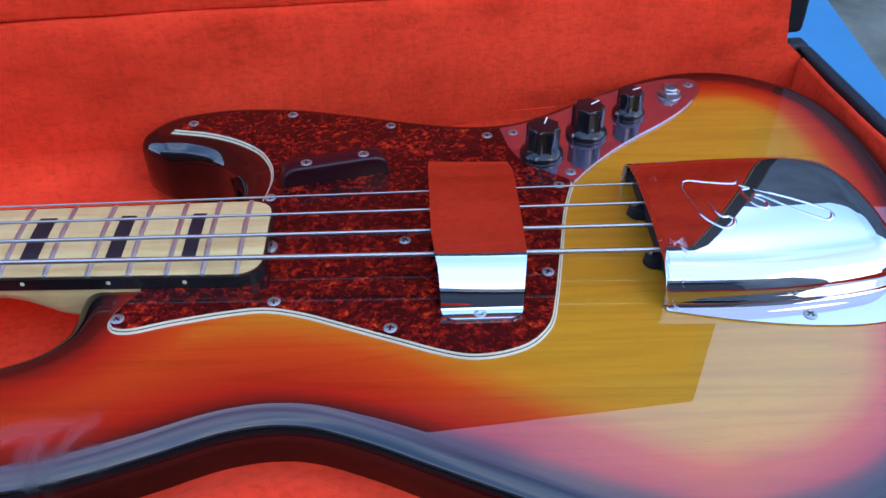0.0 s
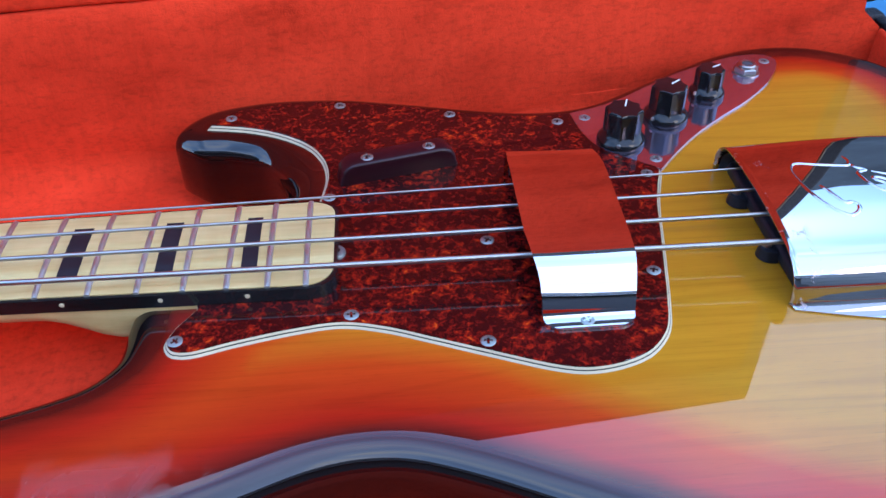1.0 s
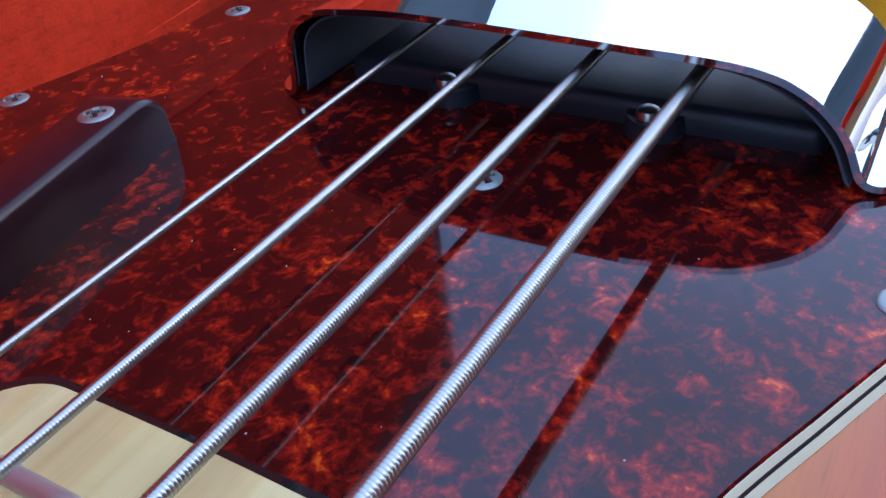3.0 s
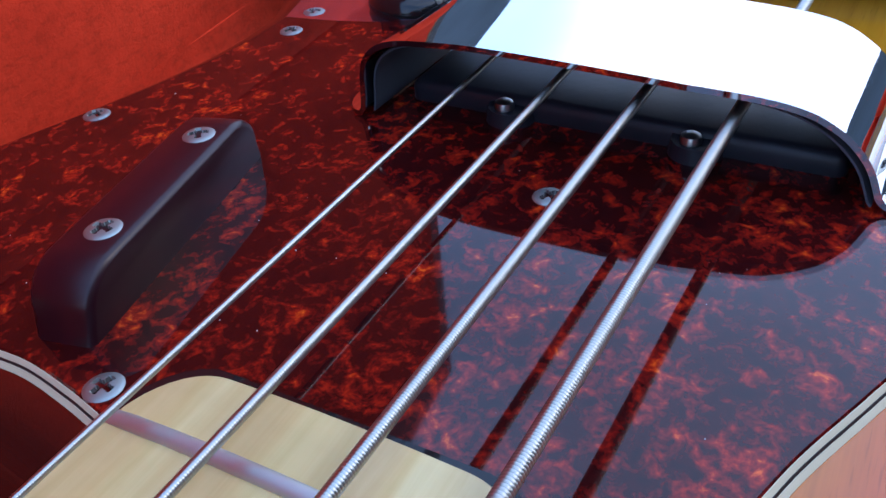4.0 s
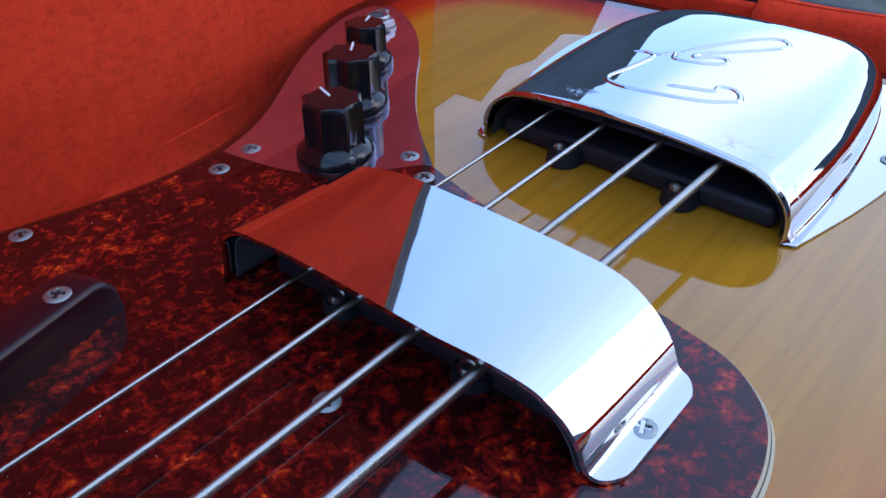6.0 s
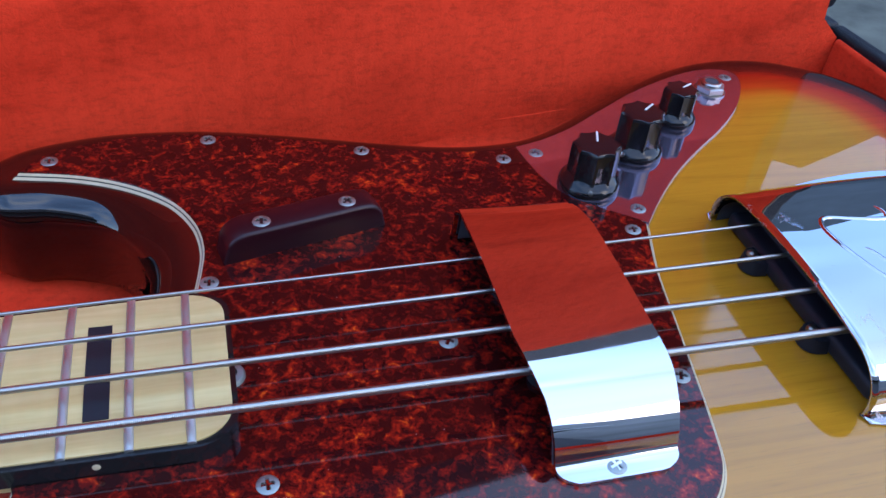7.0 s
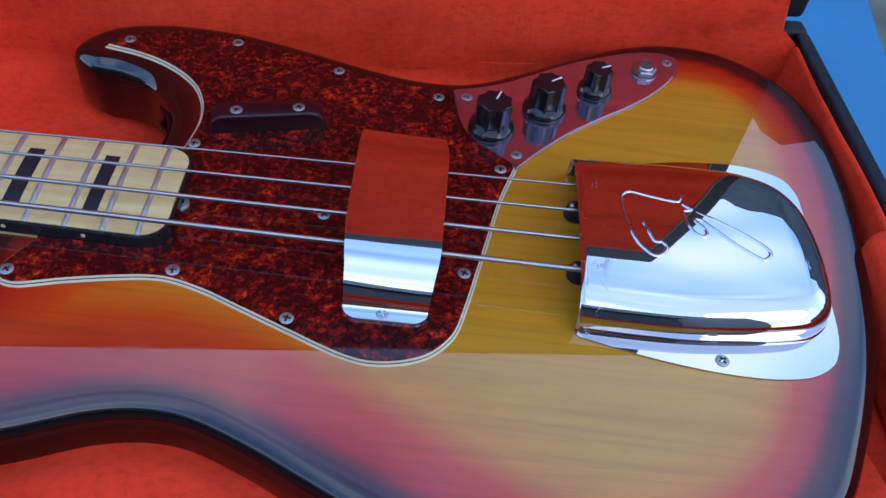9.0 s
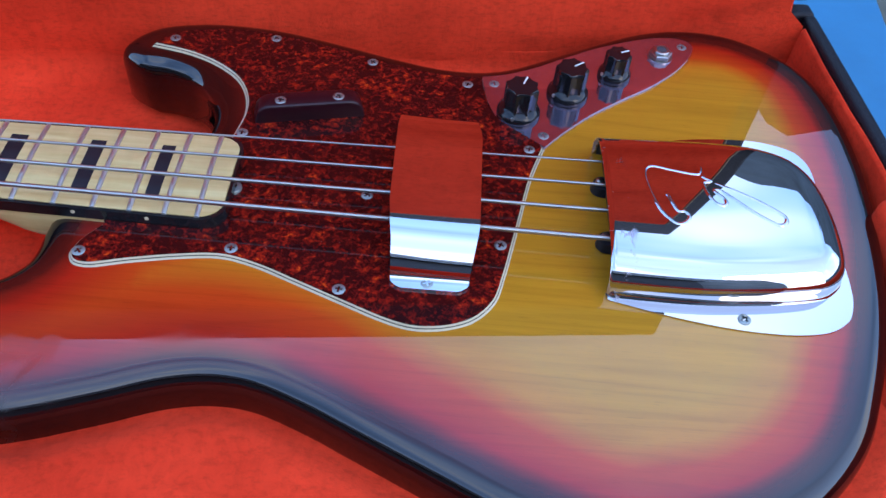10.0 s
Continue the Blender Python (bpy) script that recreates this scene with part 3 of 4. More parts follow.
def knob(x, y, k, turn, height):
    z = 0.0017
    o = part("control_knob", lathe([(0.0125 * k, 0), (0.0128 * k, 0.0012), (0.0124 * k, 0.0030), (0.0112 * k, 0.0044), (0.0101 * k, 0.0052), (0.0100 * k, 0.006),
                                    (0.0100 * k, height - 0.0016), (0.0098 * k, height - 0.0005), (0.0093 * k, height), (0.003 * k, height + 0.0001)], 96, 8, 0.15, (0.0055, height + 0.00005)),
             BLACK_GLOSS, bass, "black fluted plastic control knob", at=pose(x, y, z, 0, 0, turn))
    part("pointer", box(-0.0004, 0.0004, 0.0015 * k, 0.0086 * k, height - 0.0002, height + 0.0004, 0.0001, 1), WHITE_LINE, o, "white pointer line")
    part("grub_screw", lathe([(0.0011, -0.001), (0.0011, 0.0006), (0.0006, 0.0007)], 12), NICKEL, o, at=pose(0.0, -0.0116 * k, 0.0036, 65, 0, 0))
    return o


knob(0.1622, 0.0800, 1.0, -20, 0.0200)
knob(0.1920, 0.1010, 0.98, -52, 0.0200)
knob(0.2220, 0.1230, 0.80, -62, 0.0168)
jack = part("jack_socket", lathe([(0.0078, 0), (0.0078, 0.0008), (0.0050, 0.0010), (0.0050, 0.0052), (0.0044, 0.0058), (0.0033, 0.0056), (0.0031, 0.001)], 40), NICKEL, bass, "chromed jack socket", at=pose(0.2535, 0.1465, 0.0017))
# solid black plug fills the bore in place of its shade
part("hole_plug", lathe([(0.0034, 0.0), (0.0034, 0.0054), (0.0002, 0.0054)], 24), BLACK_MATT, jack, "black plug standing in for the shade in the socket hole")
part("hex_nut", lathe([(0.0070, 0.0009), (0.0073, 0.0014), (0.0073, 0.0036), (0.0064, 0.0041), (0.0050, 0.0041)], 6), NICKEL, jack, "hexagonal nut", smooth=False)


# thumb rest
def thumb_rest():
    """A loaf-shaped bar: long profile in (u, z), pushed across v with eased edges."""
    half, high, wide = 0.0307, 0.0120, 0.0125
    line = [(-half, 0.0)]
    for k in range(9):
        a = radians(11.25 * k)
        line.append((-half + 0.0012 + 0.0085 * (1 - math.cos(a)), high - 0.0075 + 0.0075 * math.sin(a)))
    line += [(-u, z) for u, z in reversed(line)]
    bm = bmesh.new()
    loops = []
    for v, e in ((0.0, 0.0012), (0.0002, 0.0008), (0.0006, 0.0003), (0.0013, 0.0), (wide * 0.5, 0.0), (wide - 0.0012, 0.0002), (wide - 0.0003, 0.0007), (wide, 0.0016)):
        loops.append([(u * (1 - e / half), v + 0.0012 * (1 - z / high) * (v < 0.003), z * (1 - e / high)) for u, z in line])
    rows = rings(bm, loops)
    bm.faces.new(rows[0])
    bm.faces.new(rows[-1])
    return bm


rest = part("thumb_rest", thumb_rest(), BROWN_BLACK, bass, "brown-black plastic thumb rest beside the strings", at=pose(0.0447, 0.0564, GUARD_TOP, 0, 0, 13.2))
rest.data.set_sharp_from_angle(angle=radians(50))
for x in (-0.0155, 0.0165):
    again(screw, pose(x, 0.0055, 0.0119, 0, 0, random.uniform(0, 90)), rest)


# pickups under the covers
def pickup(x, front, spread, name_label):
    """A long black housing with two ears along its front and a screw in each."""
    o = part("pickup", box(x - 0.011, x + 0.011, -0.0450, 0.0480, 0.0005, 0.0075, 0.0022), BLACK_PLASTIC, bass, name_label)
    f = front * 1000
    for y in (-spread * 1000 + 2.6, spread * 1000 + 2.6):
        ear = [(f + 8, y - 6.0, 1), (f + 3.4, y - 5.2), (f + 0.9, y - 3.0), (f, y), (f + 0.9, y + 3.0), (f + 3.4, y + 5.2), (f + 8, y + 6.0, 1)]
        part("ear", slab(spline(ear, 8), 0.0006, 0.0058, 0.0008), BLACK_PLASTIC, o, "rounded fixing ear")
        part("fixing_screw", lathe([(0.0022, 0.0), (0.0022, 0.0008), (0.0019, 0.0017), (0.0011, 0.0022), (0.0002, 0.0023)], 24), NICKEL, o, at=pose(front + 0.0040, y / 1000 + 0.0007, 0.0056))
    return o


pickup(0.1190, 0.1020, 0.0200, "black single-coil neck pickup under its cover")
pickup(0.2195, 0.2008, 0.0200, "black single-coil bridge pickup under its cover")


# neck pickup cover
def cover_profile():
    """(y, z) from the bass-side foot over the top to the other foot."""
    right = [(-0.0590, 0.0), (-0.0587, 0.0), (-0.0580, 0.0001), (-0.0568, 0.0002), (-0.0550, 0.0004), (-0.0530, 0.0009), (-0.0516, 0.0022), (-0.0506, 0.0045), (-0.0493, 0.0073), (-0.0472, 0.0101), (-0.0443, 0.0127), (-0.0408, 0.0148), (-0.0385, 0.0158),
             (-0.0355, 0.0167), (-0.0315, 0.01735), (-0.0270, 0.0178), (-0.0210, 0.0182), (-0.0140, 0.01855), (0.0, 0.0190)]
    left = [(0.0140, 0.0193), (0.0270, 0.0193), (0.0385, 0.0184), (0.0445, 0.0170), (0.0482, 0.0148), (0.0502, 0.0122), (0.0511, 0.0090), (0.0516, 0.0045), (0.0521, 0.0016), (0.0532, 0.0003),
            (0.0550, 0.0), (0.0568, 0.0), (0.0580, 0.0), (0.0587, 0.0), (0.0590, 0.0)]
    return right + left


def shell(profile, stations, thick, crown=0.0, tilt=0.0):
    """A sheet bent along (y, z), its width in x given per point, with a thickness."""
    n = len(profile)
    normals = []
    for i in range(n):
        a, b = Vector(profile[max(i - 1, 0)]), Vector(profile[min(i + 1, n - 1)])
        d = (b - a).normalized()
        normals.append(Vector((-d.y, d.x)))
    bm = bmesh.new()
    loops = []
    for i, (y, z) in enumerate(profile):
        x0, x1 = stations(y, z)
        xs = [x0 + (x1 - x0) * k / 10 for k in range(11)]
        out, inn = Vector((y, z)) + normals[i] * thick, Vector((y, z))
        lift = [min(1.0, z / 0.012) * (crown * (1 - (k / 5 - 1) ** 2) - tilt * (k / 10 - 0.5)) for k in range(11)]
        loops.append([(x, out.x, out.y + h) for x, h in zip(xs, lift)] + [(x, inn.x, inn.y + h) for x, h in zip(reversed(xs), reversed(lift))])
    rows = rings(bm, loops)
    bm.faces.new(rows[0])
    bm.faces.new(rows[-1])
    return bm


def finer(profile, k=4):
    pts = spline([(y * 1000, z * 1000) for y, z in profile], k, closed=False)
    return [(p.x, p.y) for p in pts]


def neck_cover_width(y, z):
    a = abs(y)
    w = 0.0215 - 0.0014 * min(1.0, max(0.0, (a - 0.036) / 0.017))
    if a > 0.0535:
        w *= 0.52 + 0.48 * math.sqrt(max(0.0, 1 - ((a - 0.0535) / 0.0057) ** 2))
    rear = 0.0020 * (1 - min(1.0, max(0.0, (a - 0.030) / 0.022)))
    return -w + 0.0022 * min(1.0, max(0.0, (-y - 0.018) / 0.022)), w + rear


cover = part("pickup_cover", shell(finer(cover_profile()), neck_cover_width, 0.0012, -0.0003, 0.0012), CHROME, bass, "polished chrome neck pickup cover reflecting the red lid", at=pose(0.1165, 0.0008, GUARD_TOP + 0.0002))
lining = [(y * 0.975, z - 0.0006) for y, z in finer(cover_profile()) if z > 0.0012]
part("lining", shell(lining, lambda y, z: (-0.0180, 0.0205), 0.0004), BLACK_MATT, cover, "black felt lining")
for y in (-0.0550, 0.0550):
    again(screw, pose(0, y, 0.0013, 0, 0, 20), cover)


# bridge cover: an open-mouthed dome with a flange on both sides
DOME = [(203.5, -50, 1), (225, -50.7), (252, -50.6), (276, -48.5), (298, -45.2), (314, -40.5), (324, -30), (327, -10), (326, 14), (321, 34), (309, 48), (288, 55), (255, 55.5), (225, 54), (203.5, 52.5, 1)]
FLANGE = [(205, -53, 1), (236, -60.3), (266, -64.8), (292, -65.6), (311, -62.5), (322.5, -55), (327.5, -45), (329.5, -33), (330, -10), (329, 14), (329, 40), (328, 56), (321, 67), (300, 73), (268, 71), (236, 64), (205, 56, 1)]


def dome_line():
    return spline(DOME, 8, closed=False)


def dome_inset(line, d):
    out = []
    n = len(line)
    for i, p in enumerate(line):
        a, b = line[max(i - 1, 0)], line[min(i + 1, n - 1)]
        t = (b - a).normalized()
        q = p + Vector((-t.y, t.x)) * d
        if i in (0, n - 1):
            q = Vector((p.x, p.y + math.copysign(d, -p.y)))
        out.append(q)
    return out


SHOULDER = [radians(79 * k / 9) for k in range(10)]
DOME_RINGS = [(-0.0012, 0.0), (-0.0004, 0.0009), (0.0, 0.0024)] + [(0.018 * (1 - math.cos(a)), 0.0050 + 0.0145 * math.sin(a)) for a in SHOULDER]
CROWN_TOP = 0.0024


def bridge_cover():
    bm = bmesh.new()
    line = dome_line()
    loops = [[(p.x, p.y, z) for p in dome_inset(line, d)] for d, z in DOME_RINGS]
    flange = spline(FLANGE, 7, closed=False)
    m = len(line)
    foot = []
    for i in range(m):
        f = i / (m - 1) * (len(flange) - 1)
        k = min(int(f), len(flange) - 2)
        foot.append(flange[k].lerp(flange[k + 1], f - k))
    rows = rings(bm, [[(p.x, p.y, -0.0006) for p in foot], [(p.x, p.y, 0.0) for p in foot]] + loops, closed=False)
    last = rows[-1]
    n = len(last)
    cols = 12
    grid = [last]
    for i in range(n // 2):
        a, b = last[i], last[n - 1 - i]
        if i == 0:
            prev = [a] + [bm.verts.new(a.co.lerp(b.co, k / cols) + Vector((0, 0, CROWN_TOP * 4 * k / cols * (1 - k / cols)))) for k in range(1, cols)] + [b]
            continue
        fade = 1 - (i / (n // 2)) ** 2
        cur = [a] + [bm.verts.new(a.co.lerp(b.co, k / cols) + Vector((0, 0, CROWN_TOP * fade * 4 * k / cols * (1 - k / cols)))) for k in range(1, cols)] + [b] if n - 1 - i - i > 1 else None
        if cur is None:
            break
        for k in range(cols):
            bm.faces.new((prev[k], prev[k + 1], cur[k + 1], cur[k]))
        prev = cur
    if n % 2:
        mid = last[n // 2]
        for k in range(cols):
            bm.faces.new((prev[k], prev[k + 1], mid))
    return bm


dome = bridge_cover()
dome_tree = BVHTree.FromBMesh(dome)
tail = part("bridge_cover", dome, BRIDGE_CHROME, bass, "polished chrome bridge cover with an embossed flourish", at=pose(0, 0, 0.0008))
solid = tail.modifiers.new("sheet", "SOLIDIFY")
solid.thickness, solid.offset = 0.0008, -1
lining = [[(p.x, p.y, z) for p in dome_inset(dome_line(), d + 0.0022)] for d, z in DOME_RINGS[2:]]
bm = bmesh.new()
inner = rings(bm, [[(x + (0.0022 if x < 0.206 else 0), y, z - 0.0022) for x, y, z in loop] for loop in lining], closed=False)
bm.faces.new(inner[-1])
part("lining", bm, BLACK_MATT, tail, "black felt lining")
for y in (-0.0585, 0.0625):
    again(screw, pose(0.2705, y, 0.0002, 0, 0, 35), tail)
FLOURISH = (
    [(253.8, 26.4), (255, 22.7), (253.5, 18.8), (249, 18.6), (239, 20.4), (230.3, 22.3), (226.5, 20.6), (224.5, 15.3), (225.1, 7.1), (227.4, -2.7), (230.7, -10.9), (234.4, -15.5), (238.2, -18.1), (242.1, -16.5), (244.3, -12.8), (242.5, -9.6), (239.1, -9.6), (237, -5.5), (234.9, 0.2), (233.3, 3.6)],
    [(253.8, 20.9), (256.1, 16.1), (259.3, 14), (254.8, 11.8), (256, 4.6), (258.6, -1.1), (262.2, -3.4), (264.8, -1.6), (263.8, 2.3), (260.8, 5.2), (260, 7.5), (263.4, 7.1), (269.7, 1.4), (278.3, -6.3), (288.4, -12.9), (291.7, -12.9), (294.2, -9.6), (292.7, -5.9), (282.6, 1.3), (272.2, 7.3), (261.4, 12.6)],
)
for points in FLOURISH:
    line = spline(points, 6, closed=False)
    raised = [(p.x, p.y, dome_tree.ray_cast(Vector((p.x, p.y, 0.1)), Vector((0, 0, -1)))[0].z - 0.0008) for p in line]
    bead = tube(raised, [0.0013 * min(1.0, 0.75 + 0.25 * min(i, len(line) - 1 - i) / 4) for i in range(len(line))], 16)
    part("embossed_flourish", bead, BRIDGE_CHROME, tail, "raised curling line")

# bridge feet showing in the mouth
bridge = part("bridge", box(0.235, 0.292, -0.040, 0.040, 0.0006, 0.0030, 0.0006), NICKEL, bass, "nickel bridge plate under its cover")


# strings
def string(index, diameter, pitch):
    y0, y1 = (index - 1.5) * (0.030 / 3), (index - 1.5) * (0.057 / 3)

    def at(x):
        f = (x - fret_x(0)) / SCALE
        arch = 0.0008 if index in (1, 2) else 0.0
        return (x, y0 + (y1 - y0) * f, 0.0161 + arch + 0.004 * x)

    xs, rad = [fret_x(0), -0.30, -0.12], [diameter / 2] * 3
    x, k = -0.11, 0
    while x < 0.213:
        xs.append(x)
        rad.append(diameter / 2 * (0.95, 0.985, 1.0, 0.985)[k % 4])
        x += pitch * (0.20, 0.30, 0.30, 0.20)[k % 4]
        k += 1
    xs += [0.25, 0.262]
    rad += [diameter / 2] * 2
    pts = [at(x) for x in xs]
    return tube(pts, rad, 10)


for i, (d, pitch) in enumerate(((0.00267, 0.00052), (0.00216, 0.00046), (0.00165, 0.00040), (0.00114, 0.00036))):
    part("string", string(i, d, pitch), STRING_STEEL, bass, ("thick wound bass string", "wound bass string", "wound bass string", "thinnest wound bass string")[i])

# ---- guitar case ----
TILT_CASE = 6.0
case = tagged(new("guitar_case"), "open black guitar case lined with red plush", "guitar case")
case.matrix_basis = pose(0, 0, 0, 0, 0, TILT_CASE)
X0, X1, Y0, Y1, FLOOR, RIM, BASE = -0.72, 0.384, -0.235, 0.175, -0.046, 0.008, -0.062
T, TAIL = 0.014, 0.0095
part("base_panel", box(X0, X1, Y0, Y1, BASE, FLOOR - 0.012, 0.004), TOLEX, case, "black textured case bottom")
for name, b in (("back_wall", (X0, X1, Y1 - T, Y1)), ("front_wall", (X0, X1, Y0, Y0 + T)), ("tail_wall", (X1 - TAIL, X1, Y0 + T, Y1 - T)), ("head_wall", (X0, X0 + T, Y0 + T, Y1 - T))):
    part(name, box(*b, FLOOR - 0.012, RIM, 0.003), TOLEX, case, "black textured case wall")


def cushion(x0, x1, y0, y1, z0, z1, bevel, lumps=0.0012, step=0.006, top=True):
    """A padded block with softly uneven faces."""
    bm = box(x0, x1, y0, y1, z0, z1, bevel, 5)
    for _ in range(5):
        longest = [e for e in bm.edges if e.calc_length() > step * 2]
        if not longest or len(bm.verts) > 20000:
            break
        bmesh.ops.subdivide_edges(bm, edges=longest, cuts=1, use_grid_fill=True)
    for v in bm.verts:
        q = v.co
        k = noise.noise(q * 14) + 0.5 * noise.noise(q * 40)
        v.co = q + Vector((noise.noise(q * 17 + Vector((5, 0, 0))), noise.noise(q * 17 + Vector((0, 9, 0))), k)) * lumps
    return bm


part("floor_lining", cushion(X0 + T, X1 - TAIL, Y0 + T, Y1 - T, FLOOR - 0.012, FLOOR, 0.004, 0.0012, 0.012), PLUSH, case, "red plush bottom lining")


def coved(x0, x1, y, top, radius, step=0.012):
    """Lining that curves from the floor up a long wall whose face lies at y."""
    prof = [(y - radius - 0.012, FLOOR - 0.002)] + [(y - radius + radius * math.sin(a), FLOOR + 0.0012 + radius - radius * math.cos(a)) for a in [radians(9 * k) for k in range(11)]]
    prof += [(y, z) for z in np.linspace(FLOOR + radius + 0.006, top - 0.001, 4)] + [(y + 0.0008, top), (y + 0.0095, top), (y + 0.0095, FLOOR - 0.002)]
    bm = bmesh.new()
    loops = []
    for x in np.linspace(x0, x1, int((x1 - x0) / step)):
        loop = []
        for v, z in prof:
            q = Vector((x, v, z))
            loop.append(q + Vector((0, noise.noise(q * 13), noise.noise(q * 11 + Vector((3, 1, 7))))) * 0.0016)
        loops.append(loop)
    rows = rings(bm, loops)
    bm.faces.new(rows[0])
    bm.faces.new(rows[-1])
    return bm


def sunk_padding(x0, x1, y0, y1, step=0.0035):
    """Padding that falls away into a trench along the body's edge."""
    c, d = math.cos(radians(TILT_CASE)), math.sin(radians(TILT_CASE))
    e = np.array([(p.x * c + p.y * d, p.y * c - p.x * d) for p in spline(OUTLINE, 7)])
    f = np.roll(e, -1, axis=0)
    bm = bmesh.new()
    rows = []
    for x in np.arange(x0, x1 + step / 2, step):
        row = []
        for y in np.arange(y0, y1 + step / 2, step):
            q = np.array((x, y))
            t = np.clip(((q - e) * (f - e)).sum(1) / ((f - e) ** 2).sum(1), 0, 1)
            away = np.sqrt((((e + t[:, None] * (f - e)) - q) ** 2).sum(1)).min()
            inside = (((e[:, 1] > y) != (f[:, 1] > y)) & (x < (f[:, 0] - e[:, 0]) * (y - e[:, 1]) / (f[:, 1] - e[:, 1] + 1e-12) + e[:, 0])).sum() % 2
            k = 0.0 if inside else min(1.0, away / 0.016)
            v = Vector((x, y, 0))
            z = -0.0235 + 0.0060 * k * k * (3 - 2 * k) + (noise.noise(v * 14) + 0.4 * noise.noise(v * 45)) * 0.0016 * k
            row.append(bm.verts.new((x, y, z)))
        rows.append(row)
    for a, b in zip(rows, rows[1:]):
        for k in range(len(a) - 1):
            bm.faces.new((a[k], b[k], b[k + 1], a[k + 1]))
    skirt = bmesh.ops.extrude_edge_only(bm, edges=[g for g in bm.edges if g.is_boundary])["geom"]
    for v in skirt:
        if isinstance(v, bmesh.types.BMVert):
            v.co.z = FLOOR - 0.004
    return bm


part("front_pad", sunk_padding(X0 + T, 0.33, Y0 + T, -0.07), PLUSH, case, "raised red plush padding sunk along the body")
part("back_lining", coved(X0 + T, 0.3720, Y1 - T - 0.010, -0.020, 0.020), PLUSH, case, "red plush lining")
part("tail_lining", cushion(X1 - TAIL - 0.0040, X1 - TAIL, Y0 + T, Y1 - T - 0.010, FLOOR, RIM - 0.0030, 0.0025, 0.0009), PLUSH, case, "red plush lining")
part("front_lining", cushion(X0 + T, X1 - TAIL - 0.004, Y0 + T, Y0 + T + 0.010, FLOOR, RIM - 0.001, 0.004), PLUSH, case, "red plush lining")
part("head_lining", cushion(X0 + T, X0 + T + 0.010, Y0 + T + 0.010, Y1 - T - 0.010, FLOOR, RIM - 0.001, 0.004), PLUSH, case, "red plush lining")
part("padding_block", cushion(0.357, X1 - TAIL - 0.004, Y0 + T + 0.010, -0.010, FLOOR, RIM + 0.004, 0.008, 0.002), PLUSH, case, "red plush padding block")

# lid, standing open, its end narrowing towards the top
LID_LEAN, LID_TOP, LID_END, TAPER = 0.5, 0.355, 0.3765, 0.02


def tapered(bm):
    """The end of a lid part drawn in with its height."""
    for v in bm.verts:
        if v.co.x > 0:
            v.co.x -= TAPER * v.co.z
    return bm


lid = part("lid", tapered(box(X0, LID_END, -0.004, 0.042, 0.006, LID_TOP, 0.0045, 4)), TOLEX, case, "black textured lid standing open", at=pose(0, 0.166, RIM + 0.002, LID_LEAN, 0, 0))
part("lid_lining", tapered(cushion(X0 + 0.014, LID_END - 0.0185, -0.0068, 0.004, 0.0500, LID_TOP - 0.050, 0.003, 0.0008, 0.012)), PLUSH, lid, "red plush lid lining")


def hinge_cloth():
    """Plush hanging from the lid over the hinge and down inside the case wall."""
    line = [(-0.0150, -0.045), (-0.0152, -0.030), (-0.0153, -0.016), (-0.0152, -0.004), (-0.0149, 0.008), (-0.0145, 0.018), (-0.0137, 0.029), (-0.0122, 0.040), (-0.0100, 0.0475), (-0.0080, 0.0498),
            (-0.002, 0.0500), (-0.002, 0.004), (-0.010, -0.045)]
    bm = bmesh.new()
    loops = []
    for x in np.linspace(X0 + 0.014, 0.3720, 95):
        loop = []
        for y, z in line:
            q = Vector((x, y, z))
            reach = 0.3720 if z < 0.002 else max(0.3540, 0.3590 - 0.1 * z)
            end = max(0.0, x - 0.30) * (0.3720 - reach) / 0.0720
            loop.append(q + Vector((-end, noise.noise(q * 12) * 0.0011, noise.noise(q * 15 + Vector((3, 1, 7))) * 0.0011)))
        loops.append(loop)
    rows = rings(bm, loops)
    bm.faces.new(rows[0])
    bm.faces.new(rows[-1])
    return bm


part("hinge_cloth", hinge_cloth(), PLUSH, lid, "red plush strip over the hinge")
inner, outer, top = LID_END - 0.0173, LID_END - 0.003, LID_TOP - 0.0488
welt = [(X0 + 0.016, -0.005, top), (inner - TAPER * top - 0.005, -0.005, top), (inner - TAPER * top, -0.005, top - 0.005), (inner - TAPER * 0.05, -0.005, 0.054)]
part("welt", tube(welt, 0.0010, 8), WELT, lid, "thin tan welt round the lining")
bead = [(outer - TAPER * LID_TOP, -0.0022, LID_TOP - 0.006), (outer - TAPER * 0.018, -0.0022, 0.018), (outer - 0.0042, -0.0022, 0.0110), (outer - 0.0097, -0.0022, 0.0086), (0.356, -0.0022, 0.0084)]
part("edge_bead", tube(bead, 0.0012, 8), WELT, lid, "pale tan bead along the edge")

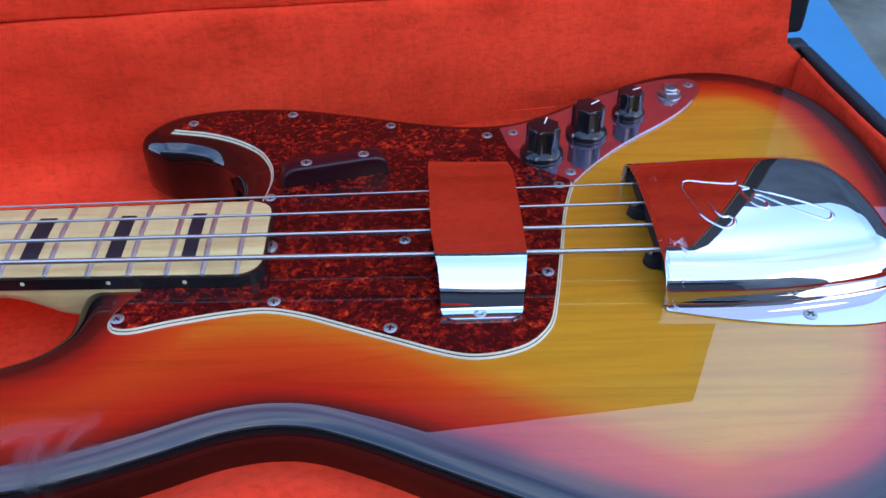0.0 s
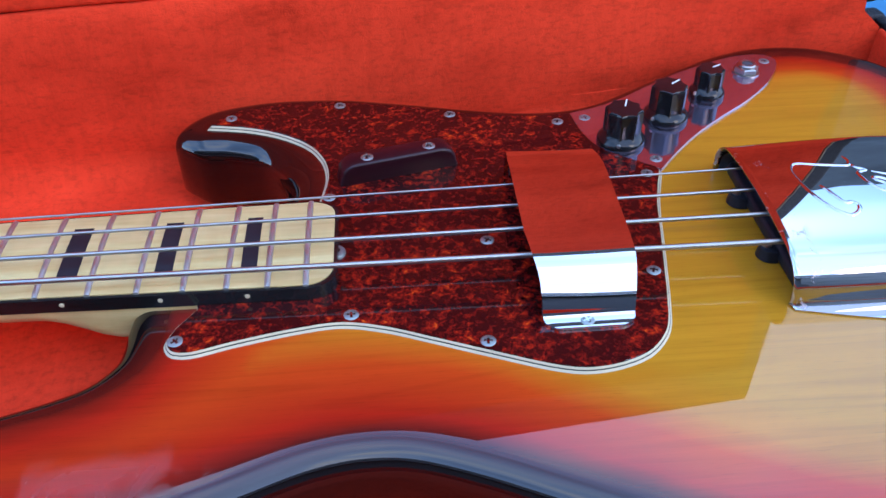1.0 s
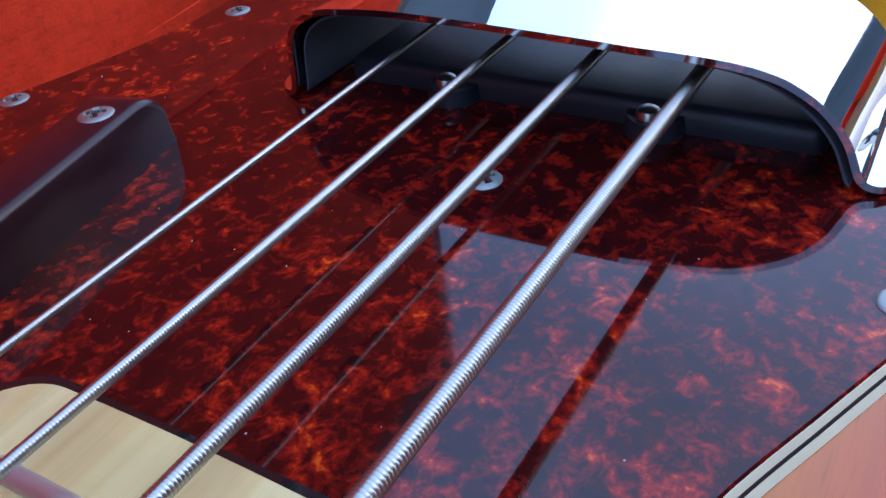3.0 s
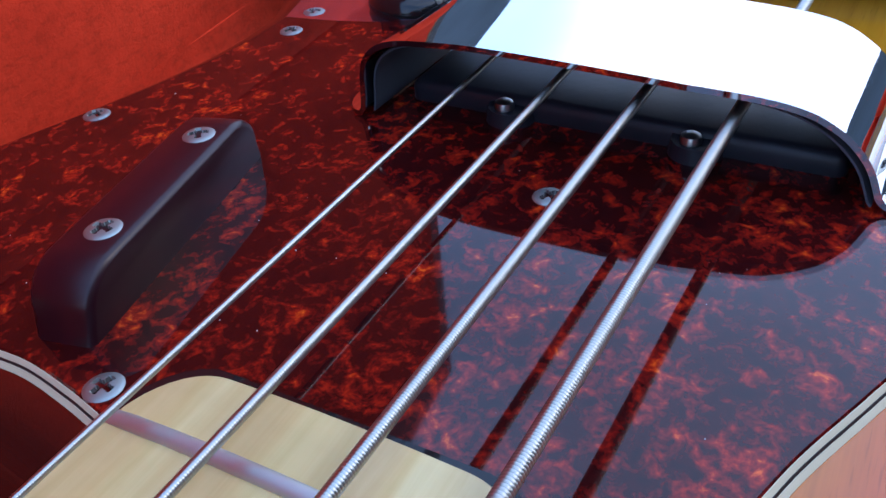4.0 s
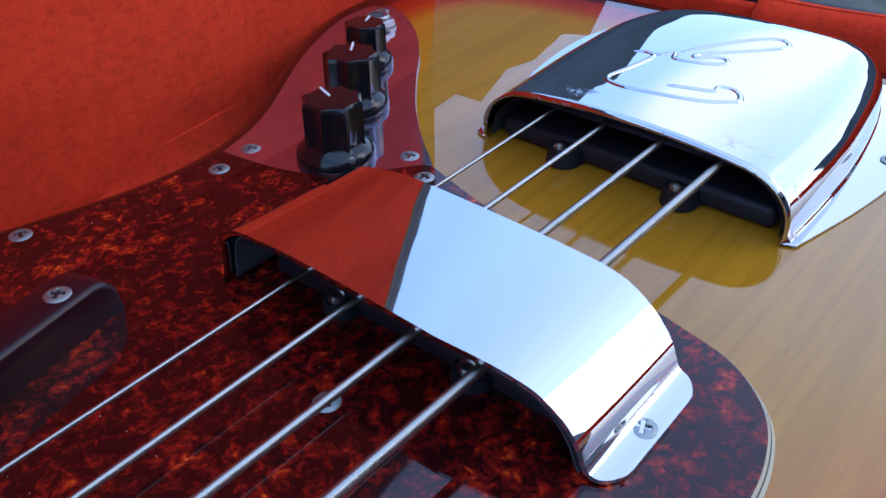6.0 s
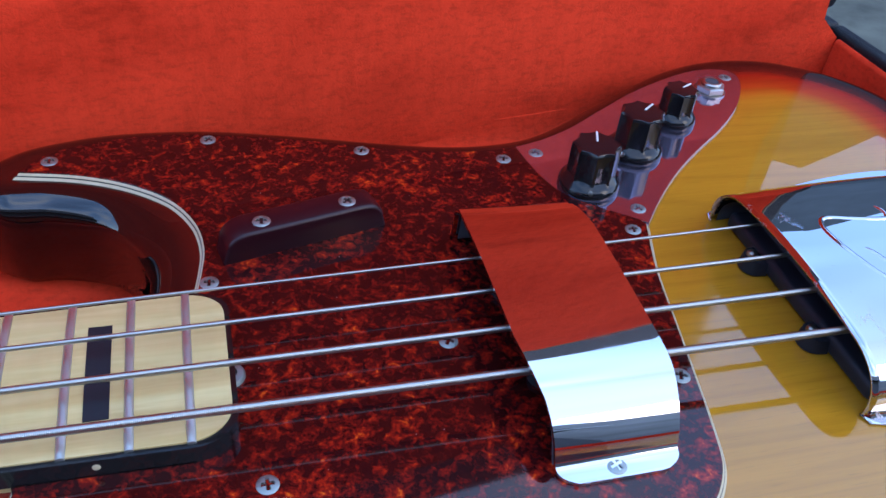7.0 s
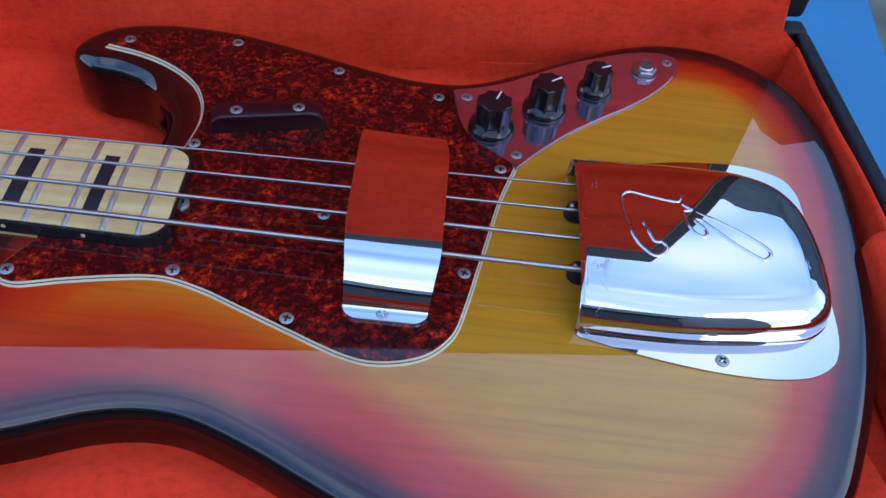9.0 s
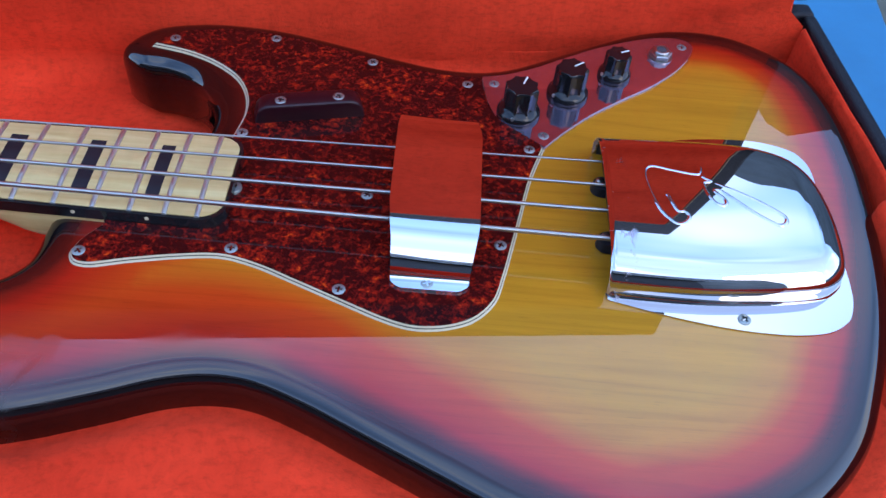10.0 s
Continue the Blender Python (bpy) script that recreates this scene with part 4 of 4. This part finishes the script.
# ---- surroundings ----
table = tagged(new("table"), "blue painted table under the open case", "table")
table.matrix_basis = pose(0, 0, BASE, 0, 0, -4.6)
part("tabletop", box(-1.2, 0.4510, -0.75, 0.62, -0.030, 0.0, 0.003), BLUE_PAINT, table, "blue painted tabletop")
for x in (-1.1, 0.36):
    for y in (-0.66, 0.52):
        part("leg", box(x - 0.03, x + 0.03, y - 0.03, y + 0.03, -0.748, -0.030, 0.004), BLUE_PAINT, table)
bm = bmesh.new()
bmesh.ops.create_grid(bm, x_segments=40, y_segments=40, size=60)
tagged(part("ground", bm, CONCRETE, at=pose(0, 0, -0.81)), "grey weathered concrete ground", "ground", kind="structure")


def far_wall():
    """Dark distance with an uneven top, on the far side of the yard."""
    bm = bmesh.new()
    pts = []
    n = 60
    for i in range(n + 1):
        a = radians(-30 + 110 * i / n)
        h = float(np.interp(math.degrees(a), (22, 28, 35, 50, 60), (0.85, 2.05, 2.5, 3.45, 4.2))) + 0.25 * noise.noise(Vector((i * 0.6, 0, 0))) + 0.12 * noise.noise(Vector((i * 1.7, 3, 0)))
        pts.append((6.0 * math.cos(a), 6.0 * math.sin(a), h))
    rings(bm, [[(x, y, -0.81) for x, y, h in pts], [(x, y, h) for x, y, h in pts]], closed=False)
    return bm


tagged(part("backdrop", far_wall(), DISTANCE), "dark houses and trees across the yard", "backdrop", kind="structure")


# unseen set behind the camera, added so the chrome reflects grey and dark bands
rear_wall = tagged(new("wall_rear"), "unseen grey wall with dark and pale bands, added for reflections in the chrome", "wall", kind="structure")
rear_wall.matrix_basis = pose(0, -2.40, -0.81)
part("wall", box(-5.5, 2.4, -0.50, -0.35, 0.0, 3.05, 0.01), REAR_GREY, rear_wall, "unseen pale grey wall added for reflections")
# stands in for something dark behind the camera, not a known building
part("dark_block", box(-5.5, 1.15, -0.35, 0.0, 0.0, 2.10, 0.01), REAR_DARK, rear_wall, "unseen dark block added for the dark band in reflections")
part("dark_ledge", box(-5.6, 1.25, -0.348, 0.26, 2.10, 2.24, 0.01), REAR_DARK, rear_wall, "unseen dark ledge added for reflections")
part("gutter", box(-5.6, 1.25, 0.262, 0.34, 2.04, 2.12, 0.02), REAR_PALE, rear_wall, "pale gutter")
